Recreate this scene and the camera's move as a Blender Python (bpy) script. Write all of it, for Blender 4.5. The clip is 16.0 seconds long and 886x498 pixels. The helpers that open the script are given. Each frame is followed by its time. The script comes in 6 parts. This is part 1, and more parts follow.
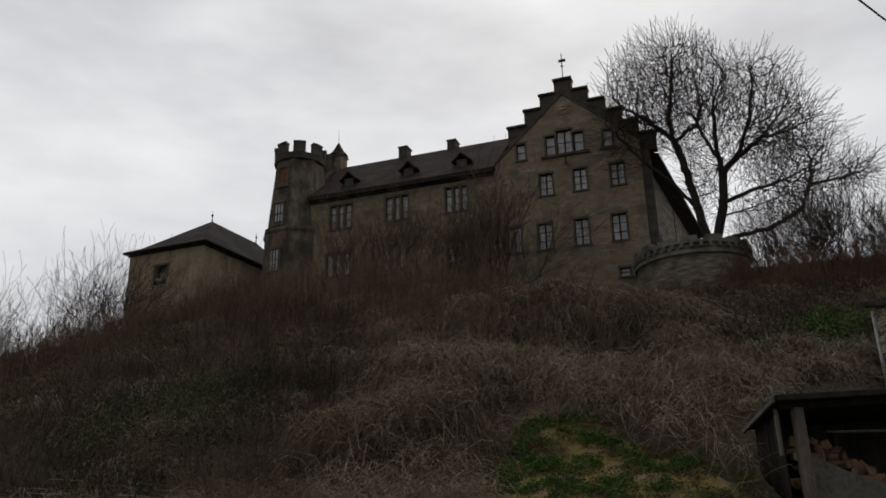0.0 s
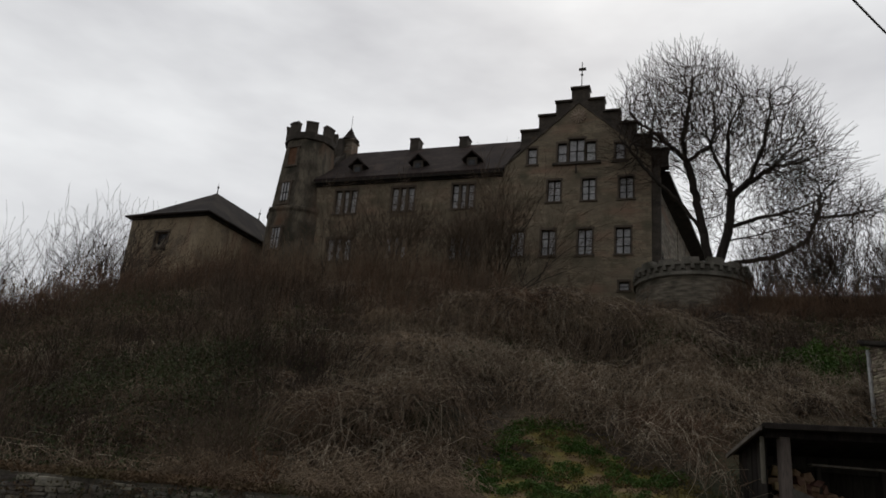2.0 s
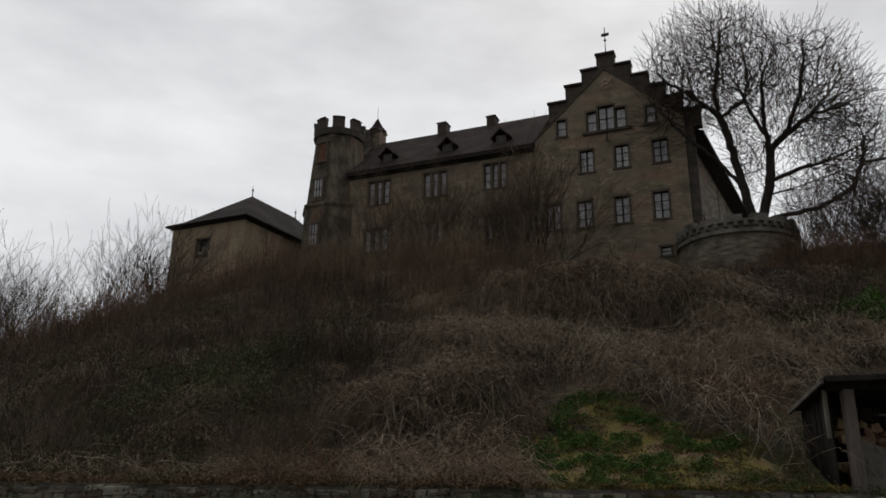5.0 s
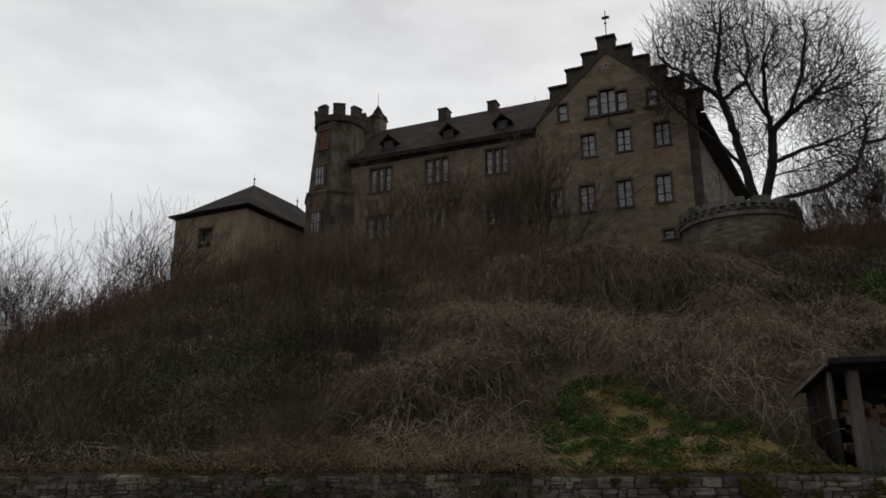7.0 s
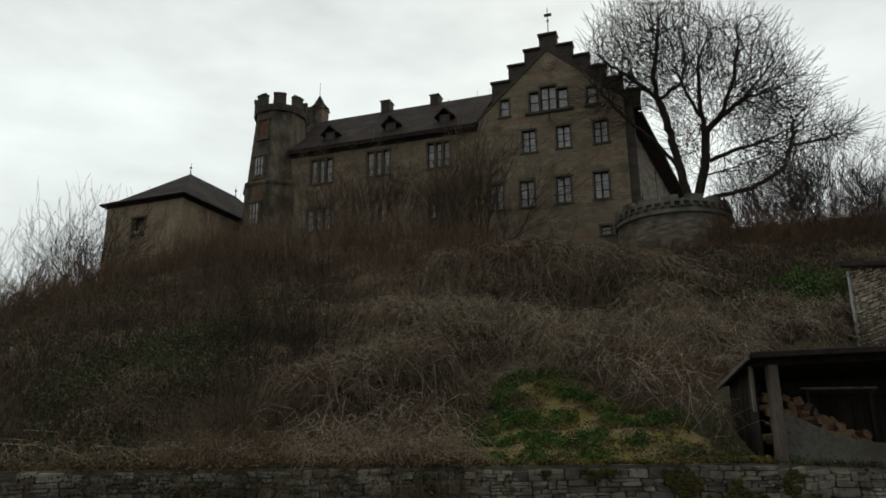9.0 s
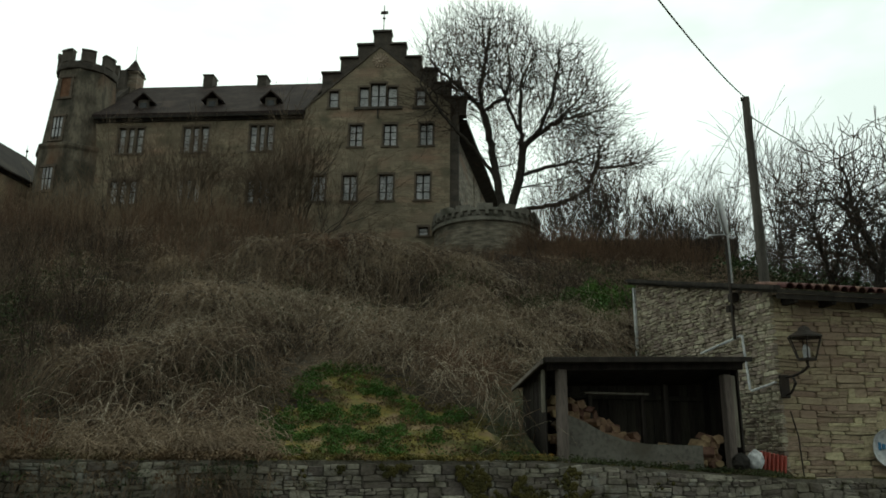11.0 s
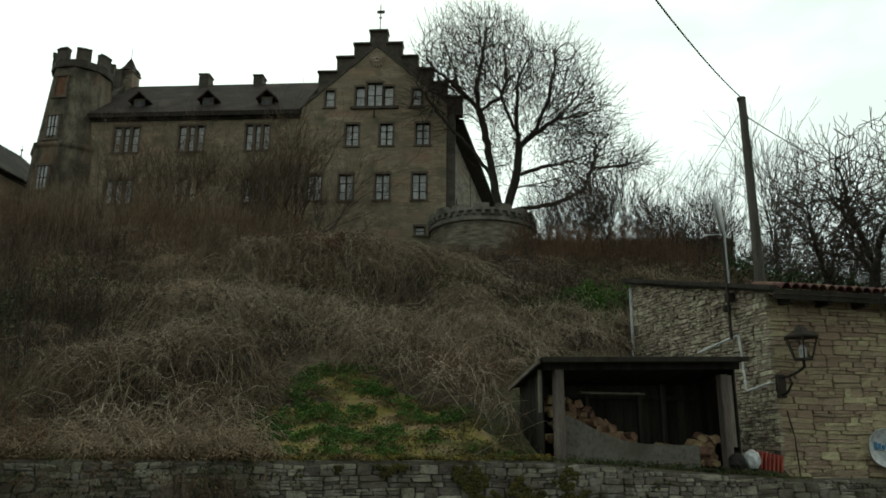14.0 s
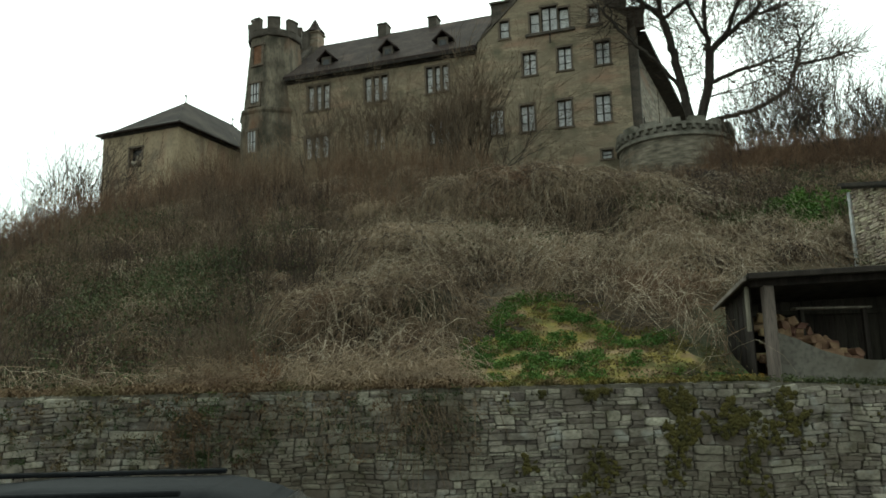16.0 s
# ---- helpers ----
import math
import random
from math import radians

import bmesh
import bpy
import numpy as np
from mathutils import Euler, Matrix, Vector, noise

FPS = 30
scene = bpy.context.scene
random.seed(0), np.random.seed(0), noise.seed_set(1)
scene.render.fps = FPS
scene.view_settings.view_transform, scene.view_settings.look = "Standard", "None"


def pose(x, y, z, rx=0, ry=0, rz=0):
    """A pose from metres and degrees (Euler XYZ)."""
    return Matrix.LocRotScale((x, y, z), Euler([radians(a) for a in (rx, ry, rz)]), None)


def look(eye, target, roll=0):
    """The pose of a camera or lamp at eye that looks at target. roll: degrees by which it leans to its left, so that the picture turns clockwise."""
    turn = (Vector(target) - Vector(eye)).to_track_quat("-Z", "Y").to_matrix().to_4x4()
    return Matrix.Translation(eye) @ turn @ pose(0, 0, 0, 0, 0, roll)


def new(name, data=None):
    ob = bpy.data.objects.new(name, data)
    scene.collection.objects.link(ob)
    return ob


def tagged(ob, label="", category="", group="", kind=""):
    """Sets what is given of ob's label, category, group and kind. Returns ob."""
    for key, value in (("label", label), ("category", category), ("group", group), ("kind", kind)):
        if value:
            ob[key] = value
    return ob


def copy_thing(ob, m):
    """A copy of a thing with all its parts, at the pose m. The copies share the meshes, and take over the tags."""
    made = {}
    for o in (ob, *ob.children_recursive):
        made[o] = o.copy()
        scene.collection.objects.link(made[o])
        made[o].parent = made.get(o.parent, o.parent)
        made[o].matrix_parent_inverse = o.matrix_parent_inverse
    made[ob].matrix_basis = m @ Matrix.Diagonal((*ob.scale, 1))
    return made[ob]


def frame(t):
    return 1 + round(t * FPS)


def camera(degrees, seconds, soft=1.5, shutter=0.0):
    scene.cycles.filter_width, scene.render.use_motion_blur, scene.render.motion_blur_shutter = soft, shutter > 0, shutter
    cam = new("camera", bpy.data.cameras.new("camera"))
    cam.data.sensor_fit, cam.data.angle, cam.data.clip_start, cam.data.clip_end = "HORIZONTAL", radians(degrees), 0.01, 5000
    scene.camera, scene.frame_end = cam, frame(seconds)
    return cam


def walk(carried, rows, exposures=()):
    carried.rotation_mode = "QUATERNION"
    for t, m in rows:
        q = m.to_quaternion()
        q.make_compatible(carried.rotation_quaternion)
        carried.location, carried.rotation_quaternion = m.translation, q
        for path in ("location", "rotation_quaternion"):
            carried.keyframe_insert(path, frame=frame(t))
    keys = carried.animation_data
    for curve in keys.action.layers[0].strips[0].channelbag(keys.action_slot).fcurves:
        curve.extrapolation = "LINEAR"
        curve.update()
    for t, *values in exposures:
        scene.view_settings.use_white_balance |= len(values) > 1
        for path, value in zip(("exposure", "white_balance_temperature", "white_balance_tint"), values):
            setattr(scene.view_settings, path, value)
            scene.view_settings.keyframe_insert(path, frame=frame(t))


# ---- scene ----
cam = camera(61.84, 16.0, soft=1.7)
EYE = 2.7
# seconds, eye x, y, z, yaw, pitch, roll
ROWS = [
    (0, -0.01, -0.18, 0.01, 0.31, 18.45, 0.93),
    (0.5, -0.02, -0.27, -0.04, -0.15, 18.50, 0.84),
    (1, -0.01, 0.08, 0.05, -0.84, 17.94, 0.03),
    (1.5, -0.04, -0.00, 0.01, -1.87, 18.30, -3.04),
    (2, -0.05, -0.09, -0.03, -1.52, 18.24, -4.75),
    (2.5, -0.07, -0.08, -0.02, -0.59, 18.14, -5.69),
    (3, -0.04, -0.03, -0.05, 0.15, 18.55, -5.12),
    (3.5, -0.03, 0.31, 0.03, 1.89, 18.20, -2.11),
    (4, -0.01, 0.11, -0.03, 2.65, 17.79, -0.40),
    (6.5, -0.09, -0.02, -0.02, 3.28, 15.65, -0.96),
    (7, -0.10, -0.05, -0.01, 3.22, 15.65, 0.12),
    (7.5, -0.09, -0.04, -0.00, 2.79, 15.60, -0.67),
    (8, -0.06, -0.02, 0.00, 2.62, 15.27, -0.04),
    (8.5, -0.03, -0.03, 0.02, 1.32, 15.19, 0.57),
    (9, 0.01, -0.05, 0.01, -1.27, 15.08, 0.63),
    (9.5, 0.05, -0.01, -0.01, -5.33, 14.70, 0.41),
    (10, 0.06, 0.01, -0.00, -9.95, 14.73, -0.08),
    (12.5, 0.09, 0.08, 0.03, -18.93, 14.55, -0.51),
    (13, 0.07, 0.07, 0.04, -19.01, 14.74, -0.64),
    (13.5, 0.07, 0.06, 0.02, -17.85, 14.53, -0.51),
    (14, 0.06, 0.07, 0.02, -16.41, 14.65, -0.46),
    (14.5, 0.05, 0.09, 0.01, -13.91, 14.51, -0.03),
    (15, 0.03, 0.02, -0.01, -10.16, 14.46, 0.40),
    (15.5, 0.03, 0.03, -0.02, -5.01, 12.36, 0.87),
    (16, 0.09, -0.00, -0.02, -1.01, 9.46, 1.30),
]
# seconds, stops, kelvin, tint: the film brightens as it goes on
EXPOSURES = [(0.0, 0.03, 6500, 9), (7.5, 0.08, 6500, 8), (8.5, 0.17, 6500, 2), (9.0, 0.26, 6500, 0), (9.5, 0.47, 6500, -3), (10.0, 0.6, 6500, -9), (12.5, 0.70, 6500, -13), (14.5, 0.74, 6500, -14), (15.0, 0.76, 6500, -14), (15.5, 0.9, 6480, -13), (16.0, 1.56, 6450, -14)]
walk(cam, [(t, pose(x, y, EYE + z, 90 + pitch, roll, yaw)) for t, x, y, z, yaw, pitch, roll in ROWS], EXPOSURES)

# ---- sky and light ----
world = bpy.data.worlds.new("overcast_sky")
scene.world = world
world.use_nodes = True
wn, wl = world.node_tree.nodes, world.node_tree.links
wn.clear()
sky = wn.new("ShaderNodeTexSky")
sky.sky_type, sky.sun_disc = "NISHITA", False
sky.sun_elevation, sky.sun_rotation = radians(42), radians(12)
coord = wn.new("ShaderNodeTexCoord")
stretch = wn.new("ShaderNodeMapping")
stretch.inputs["Scale"].default_value = (1.0, 1.0, 2.6)
wl.new(coord.outputs["Generated"], stretch.inputs["Vector"])
cloud = wn.new("ShaderNodeTexNoise")
cloud.inputs["Scale"].default_value, cloud.inputs["Detail"].default_value = 2.4, 5.0
cloud.inputs["Roughness"].default_value = 0.52
wl.new(stretch.outputs["Vector"], cloud.inputs["Vector"])
ramp = wn.new("ShaderNodeValToRGB")
ramp.color_ramp.elements[0].position, ramp.color_ramp.elements[0].color = 0.36, (6.1, 6.05, 6.2, 1)
ramp.color_ramp.elements[1].position, ramp.color_ramp.elements[1].color = 0.62, (8.6, 8.6, 8.65, 1)
wl.new(cloud.outputs["Fac"], ramp.inputs["Fac"])
veil = wn.new("ShaderNodeMix")
veil.data_type = "RGBA"
veil.inputs["Factor"].default_value = 0.93
wl.new(sky.outputs["Color"], veil.inputs["A"])
wl.new(ramp.outputs["Color"], veil.inputs["B"])
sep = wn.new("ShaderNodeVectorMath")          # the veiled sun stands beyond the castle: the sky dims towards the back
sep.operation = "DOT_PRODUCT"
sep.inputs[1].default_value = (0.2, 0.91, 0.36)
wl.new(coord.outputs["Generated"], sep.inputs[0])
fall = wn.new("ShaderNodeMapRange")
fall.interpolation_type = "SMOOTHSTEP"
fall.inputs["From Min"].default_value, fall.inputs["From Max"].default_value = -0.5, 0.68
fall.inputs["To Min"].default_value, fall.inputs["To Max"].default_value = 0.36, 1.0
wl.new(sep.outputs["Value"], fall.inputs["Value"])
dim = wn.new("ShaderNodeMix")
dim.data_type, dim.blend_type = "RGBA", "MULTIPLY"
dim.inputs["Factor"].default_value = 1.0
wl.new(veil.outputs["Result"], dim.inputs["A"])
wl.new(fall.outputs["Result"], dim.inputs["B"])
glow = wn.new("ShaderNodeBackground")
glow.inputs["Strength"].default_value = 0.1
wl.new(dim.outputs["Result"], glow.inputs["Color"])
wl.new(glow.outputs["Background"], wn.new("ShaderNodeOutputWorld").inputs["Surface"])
sun = new("sun", bpy.data.lights.new("sun", "SUN"))
sun.data.energy, sun.data.angle, sun.data.color = 0.5, radians(40), (1.0, 0.96, 0.9)
sun.matrix_world = look((8, 60, 55), (0, 15, 5))


# ---- materials ----
def surface(name, dark, light, rough=0.85, scale=3.0, fine=30.0, bump=0.3, stretch=(1, 1, 1), stain=None, stain_scale=0.4,
            stain_low=0.52, stain_high=0.68, metal=0.0, vary=0.0, bricks=None, stain2=None, dist=0.02, damp=None):
    """A worn surface: two scales of noise, stains of their own colour, relief, and courses of blocks where bricks=(length, height, plane)."""
    m = bpy.data.materials.new(name)
    m.use_nodes = True
    n, l = m.node_tree.nodes, m.node_tree.links
    bsdf = n["Principled BSDF"]
    bsdf.inputs["Roughness"].default_value, bsdf.inputs["Metallic"].default_value = rough, metal
    bsdf.inputs["Specular IOR Level"].default_value = 0.5 if rough < 0.7 else 0.15
    tc, mp = n.new("ShaderNodeTexCoord"), n.new("ShaderNodeMapping")
    mp.inputs["Scale"].default_value = stretch
    l.new(tc.outputs["Object"], mp.inputs["Vector"])

    def wave(s, detail=4.0, vec=None):
        x = n.new("ShaderNodeTexNoise")
        x.inputs["Scale"].default_value, x.inputs["Detail"].default_value = s, detail
        l.new(vec or mp.outputs["Vector"], x.inputs["Vector"])
        return x.outputs["Fac"]

    def blend(a, b, fac, how="MIX"):
        x = n.new("ShaderNodeMix")
        x.data_type, x.blend_type = "RGBA", how
        for key, v in (("A", a), ("B", b), ("Factor", fac)):
            if isinstance(v, (tuple, float)):
                x.inputs[key].default_value = (*v, 1) if isinstance(v, tuple) else v
            else:
                l.new(v, x.inputs[key])
        return x.outputs["Result"]

    def span(v, lo, hi, a=0.0, b=1.0):
        x = n.new("ShaderNodeMapRange")
        x.inputs["From Min"].default_value, x.inputs["From Max"].default_value = lo, hi
        x.inputs["To Min"].default_value, x.inputs["To Max"].default_value = a, b
        l.new(v, x.inputs["Value"])
        return x.outputs["Result"]

    coarse, grain = wave(scale), wave(fine, 3.0)
    col = blend(dark, light, span(coarse, 0.3, 0.7))
    col = blend(col, blend(col, (0.0, 0.0, 0.0), 0.45), span(grain, 0.45, 0.75))
    relief = grain
    if vary:
        info = n.new("ShaderNodeObjectInfo")
        hsv = n.new("ShaderNodeHueSaturation")
        patch, total, wrap = n.new("ShaderNodeNewGeometry"), n.new("ShaderNodeMath"), n.new("ShaderNodeMath")
        total.operation, wrap.operation = "ADD", "FRACT"
        l.new(info.outputs["Random"], total.inputs[0])
        l.new(patch.outputs["Random Per Island"], total.inputs[1])
        l.new(total.outputs[0], wrap.inputs[0])
        l.new(span(wrap.outputs[0], 0, 1, 1 - vary, 1 + vary), hsv.inputs["Value"])
        l.new(span(wrap.outputs[0], 0, 1, 0.465, 0.525), hsv.inputs["Hue"])
        l.new(col, hsv.inputs["Color"])
        col = hsv.outputs["Color"]
    if bricks:
        length, height, plane = bricks
        sep, com = n.new("ShaderNodeSeparateXYZ"), n.new("ShaderNodeCombineXYZ")
        l.new(tc.outputs["Object"], sep.inputs[0])
        l.new(sep.outputs[plane], com.inputs["X"])
        l.new(sep.outputs["Z"], com.inputs["Y"])
        bt = n.new("ShaderNodeTexBrick")
        bt.inputs["Scale"].default_value = 1.0
        bt.inputs["Brick Width"].default_value, bt.inputs["Row Height"].default_value = length, height
        bt.inputs["Mortar Size"].default_value, bt.inputs["Mortar Smooth"].default_value = 0.018, 0.6
        bt.inputs["Color1"].default_value, bt.inputs["Color2"].default_value = (0.72, 0.7, 0.68, 1), (1.18, 1.14, 1.08, 1)
        bt.inputs["Mortar"].default_value = (0.66, 0.64, 0.61, 1)
        l.new(com.outputs["Vector"], bt.inputs["Vector"])
        col = blend(col, bt.outputs["Color"], 0.75, "MULTIPLY")
        relief = span(bt.outputs["Fac"], 0, 1, 1, 0)
    for k, st in enumerate((stain, stain2)):
        if st:
            col = blend(col, st, span(wave(stain_scale * (1 + 0.6 * k), 6.0, tc.outputs["Object"] if k else None), stain_low, stain_high, 0, 0.85))
    if damp:                              # broad soiling that runs across neighbouring stones
        spot = n.new("ShaderNodeNewGeometry")
        col = blend(col, damp, span(wave(0.55, 5.0, spot.outputs["Position"]), 0.44, 0.62, 0, 0.6))
    l.new(col, bsdf.inputs["Base Color"])
    if bump:
        b = n.new("ShaderNodeBump")
        b.inputs["Strength"].default_value, b.inputs["Distance"].default_value = bump, dist
        l.new(relief, b.inputs["Height"])
        l.new(b.outputs["Normal"], bsdf.inputs["Normal"])
    return m


ashlar = surface("sandstone_ashlar", (0.255, 0.215, 0.158), (0.46, 0.39, 0.29), 0.9, 0.9, 7, 0.8, (0.5, 0.5, 2.2), (0.36, 0.235, 0.17), 0.5, 0.5, 0.7, bricks=(0.5, 0.24, "X"), stain2=(0.13, 0.122, 0.085), damp=(0.25, 0.212, 0.155))
rubble = surface("weathered_rubble_stone", (0.11, 0.098, 0.078), (0.36, 0.315, 0.25), 0.92, 2.2, 5, 0.9, (0.5, 0.5, 2.2), (0.24, 0.165, 0.12), 0.4, 0.55, 0.7, stain2=(0.07, 0.065, 0.05))
tower_stone = surface("sooty_tower_rubble", (0.075, 0.066, 0.053), (0.25, 0.215, 0.165), 0.92, 1.3, 6, 0.9, (1.3, 1.3, 0.5), (0.19, 0.115, 0.075), 0.35, 0.52, 0.68, stain2=(0.055, 0.052, 0.04))
dark_stone = surface("dark_weathered_stone", (0.07, 0.062, 0.055), (0.14, 0.12, 0.1), 0.92, 1.4, 10, 0.4, (1, 1, 1.6), (0.17, 0.11, 0.05), 0.5, 0.62, 0.75)
surround_stone = surface("window_surround_stone", (0.12, 0.10, 0.08), (0.2, 0.16, 0.125), 0.9, 2, 14, 0.3)
slate = surface("old_slate", (0.028, 0.021, 0.02), (0.06, 0.045, 0.041), 0.95, 0.8, 12, 0.5, (1, 1, 1), (0.09, 0.06, 0.05), 0.3, 0.6, 0.75, bricks=(0.3, 0.2, "X"))
brown_slate = surface("brown_slate", (0.022, 0.018, 0.017), (0.045, 0.036, 0.032), 0.95, 0.8, 12, 0.5, stain=(0.06, 0.047, 0.04), stain_scale=0.3)
plaster = surface("stained_ochre_plaster", (0.32, 0.25, 0.17), (0.51, 0.415, 0.29), 0.93, 0.5, 8, 0.25, (1.6, 1.6, 0.5), (0.33, 0.215, 0.155), 0.4, 0.5, 0.7, stain2=(0.17, 0.145, 0.115))
net_glass = surface("pale_window_glass", (0.42, 0.42, 0.44), (0.78, 0.78, 0.8), 0.12, 1.8, 9, 0.0)
dark_glass = surface("dark_window_glass", (0.02, 0.022, 0.025), (0.05, 0.05, 0.055), 0.1, 1.2, 9, 0.0)
black_paint = surface("dark_timber_paint", (0.02, 0.018, 0.016), (0.045, 0.04, 0.035), 0.7, 2, 20, 0.2)
iron = surface("rusty_iron", (0.025, 0.022, 0.02), (0.06, 0.045, 0.035), 0.6, 6, 30, 0.2, metal=0.6)
soil = surface("hillside_soil", (0.032, 0.025, 0.018), (0.07, 0.055, 0.038), 0.95, 0.7, 7, 1.0, (1, 1, 1), (0.04, 0.045, 0.02), 0.22, 0.5, 0.66, stain2=(0.095, 0.068, 0.044), dist=0.08)
moss_ground = surface("mossy_ground", (0.125, 0.104, 0.032), (0.27, 0.212, 0.055), 0.95, 1.6, 14, 0.8, (1, 1, 1), (0.16, 0.11, 0.07), 1.6, 0.47, 0.6, stain2=(0.07, 0.075, 0.025))
bark = surface("grey_brown_bark", (0.035, 0.03, 0.026), (0.075, 0.066, 0.056), 0.95, 3, 20, 0.5, (1, 1, 0.3))
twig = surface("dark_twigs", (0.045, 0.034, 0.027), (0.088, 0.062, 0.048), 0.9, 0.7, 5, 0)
red_twig = surface("reddish_shrub_twigs", (0.1, 0.064, 0.043), (0.205, 0.13, 0.084), 0.9, 0.3, 3, 0)
grey_twig = surface("grey_shrub_twigs", (0.095, 0.068, 0.048), (0.2, 0.152, 0.108), 0.9, 0.3, 3, 0)
cane = surface("dry_bramble_canes", (0.137, 0.098, 0.067), (0.32, 0.243, 0.167), 0.9, 0.35, 3, 0, stain=(0.13, 0.07, 0.042), stain_scale=0.25)
straw = surface("dead_grass", (0.12, 0.10, 0.065), (0.25, 0.21, 0.14), 0.9, 0.5, 3, 0, stain=(0.08, 0.085, 0.035), stain_scale=0.25)
leaf = surface("green_herb_leaves", (0.038, 0.084, 0.016), (0.105, 0.178, 0.036), 0.7, 1.5, 9, 0)
olive = surface("olive_undergrowth", (0.045, 0.055, 0.024), (0.095, 0.108, 0.05), 0.8, 0.5, 5, 0)
ivy = surface("evergreen_leaves", (0.03, 0.05, 0.02), (0.06, 0.085, 0.03), 0.7, 0.5, 5, 0)
stone_grey = surface("lichened_wall_stone", (0.14, 0.126, 0.104), (0.36, 0.325, 0.27), 0.92, 2.2, 18, 0.8, (1, 1, 1.3), (0.36, 0.36, 0.33), 2.6, 0.56, 0.7, vary=0.5, stain2=(0.06, 0.06, 0.025), damp=(0.085, 0.07, 0.048))
stone_warm = surface("yellow_limestone", (0.33, 0.265, 0.175), (0.56, 0.465, 0.32), 0.9, 2.0, 16, 0.6, (1, 1, 1.3), (0.26, 0.18, 0.13), 0.9, 0.6, 0.75, vary=0.26, damp=(0.27, 0.19, 0.14))
stone_pale = surface("pale_rough_stone", (0.26, 0.222, 0.168), (0.49, 0.43, 0.335), 0.92, 2.4, 16, 0.8, (1, 1, 1.3), vary=0.28)
mortar = surface("dark_lime_mortar", (0.17, 0.145, 0.105), (0.29, 0.25, 0.18), 0.95, 3, 25, 0.5)
moss = surface("wall_moss", (0.04, 0.038, 0.014), (0.095, 0.08, 0.026), 0.95, 5, 40, 0.8)
timber = surface("weathered_grey_timber", (0.13, 0.115, 0.095), (0.24, 0.21, 0.175), 0.85, 1.5, 14, 0.5, (3, 3, 0.3), vary=0.15)
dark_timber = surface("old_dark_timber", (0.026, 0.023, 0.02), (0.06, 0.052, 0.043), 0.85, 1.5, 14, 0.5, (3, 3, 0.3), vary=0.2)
firewood = surface("split_firewood", (0.16, 0.095, 0.06), (0.40, 0.275, 0.175), 0.85, 5, 20, 0.5, vary=0.45)
concrete = surface("stained_concrete", (0.125, 0.115, 0.098), (0.22, 0.205, 0.178), 0.9, 0.9, 12, 0.4, stain=(0.10, 0.09, 0.07), stain_scale=0.8)
clay = surface("clay_roof_tile", (0.085, 0.045, 0.036), (0.16, 0.08, 0.06), 0.85, 3, 20, 0.4, vary=0.35)
white_paint = surface("dirty_white_enamel", (0.55, 0.56, 0.58), (0.75, 0.75, 0.75), 0.4, 1.5, 12, 0.05, stain=(0.35, 0.37, 0.42), stain_scale=2.0, stain_low=0.6)
asphalt = surface("asphalt", (0.04, 0.04, 0.04), (0.065, 0.063, 0.06), 0.9, 0.5, 60, 0.3)
earth_joint = surface("earth_in_the_joints", (0.11, 0.10, 0.08), (0.21, 0.19, 0.155), 0.95, 3, 25, 0.5)
relief_stone = surface("pale_relief_stone", (0.42, 0.33, 0.26), (0.6, 0.48, 0.38), 0.9, 4, 20, 0.3)
pale_cane = surface("bleached_canes", (0.27, 0.225, 0.165), (0.50, 0.425, 0.325), 0.9, 0.6, 4, 0)
lantern_glass = bpy.data.materials.new("lantern_glass")
lantern_glass.use_nodes = True
lantern_glass.node_tree.nodes["Principled BSDF"].inputs["Transmission Weight"].default_value = 1.0
lantern_glass.node_tree.nodes["Principled BSDF"].inputs["Roughness"].default_value = 0.08
lantern_glass.node_tree.nodes["Principled BSDF"].inputs["IOR"].default_value = 1.05
rust = surface("rusty_bracken", (0.13, 0.066, 0.036), (0.24, 0.125, 0.066), 0.9, 0.4, 4, 0)
dead_leaf = surface("dead_leaves", (0.085, 0.056, 0.034), (0.195, 0.134, 0.082), 0.9, 0.4, 4, 0, stain=(0.07, 0.075, 0.03), stain_scale=0.3)
red_plastic = surface("faded_red_plastic", (0.30, 0.05, 0.035), (0.42, 0.08, 0.055), 0.5, 4, 20, 0.05)
blue_ink = surface("blue_marking", (0.05, 0.20, 0.42), (0.08, 0.28, 0.5), 0.5, 4, 20, 0)
galvanised = surface("galvanised_steel", (0.28, 0.28, 0.28), (0.42, 0.42, 0.42), 0.5, 4, 30, 0.05, metal=0.4)
orange_moss = surface("orange_litter", (0.30, 0.13, 0.02), (0.45, 0.24, 0.05), 0.9, 6, 30, 0.3)


# ---- builders ----
def part(name, bm, material, parent=None, label="", shift=None, smooth=False, kind=""):
    """Links a bmesh as one mesh object, under a thing or a part."""
    if shift:
        bmesh.ops.translate(bm, verts=bm.verts, vec=shift)
    me = bpy.data.meshes.new(name)
    bm.to_mesh(me)
    bm.free()
    me.materials.append(material)
    if smooth:
        me.polygons.foreach_set("use_smooth", [True] * len(me.polygons))
    ob = new(name, me)
    ob.parent = parent
    return tagged(ob, label, kind=kind)


def raw(name, verts, faces, material, parent=None, label="", kind=""):
    me = bpy.data.meshes.new(name)
    me.from_pydata(verts, [], faces)
    me.materials.append(material)
    ob = new(name, me)
    ob.parent = parent
    return tagged(ob, label, kind=kind)


def thing(name, m, label, category, group="", kind=""):
    ob = new(name)
    ob.empty_display_size = 0.2
    ob.matrix_basis = m
    return tagged(ob, label, category, group, kind)


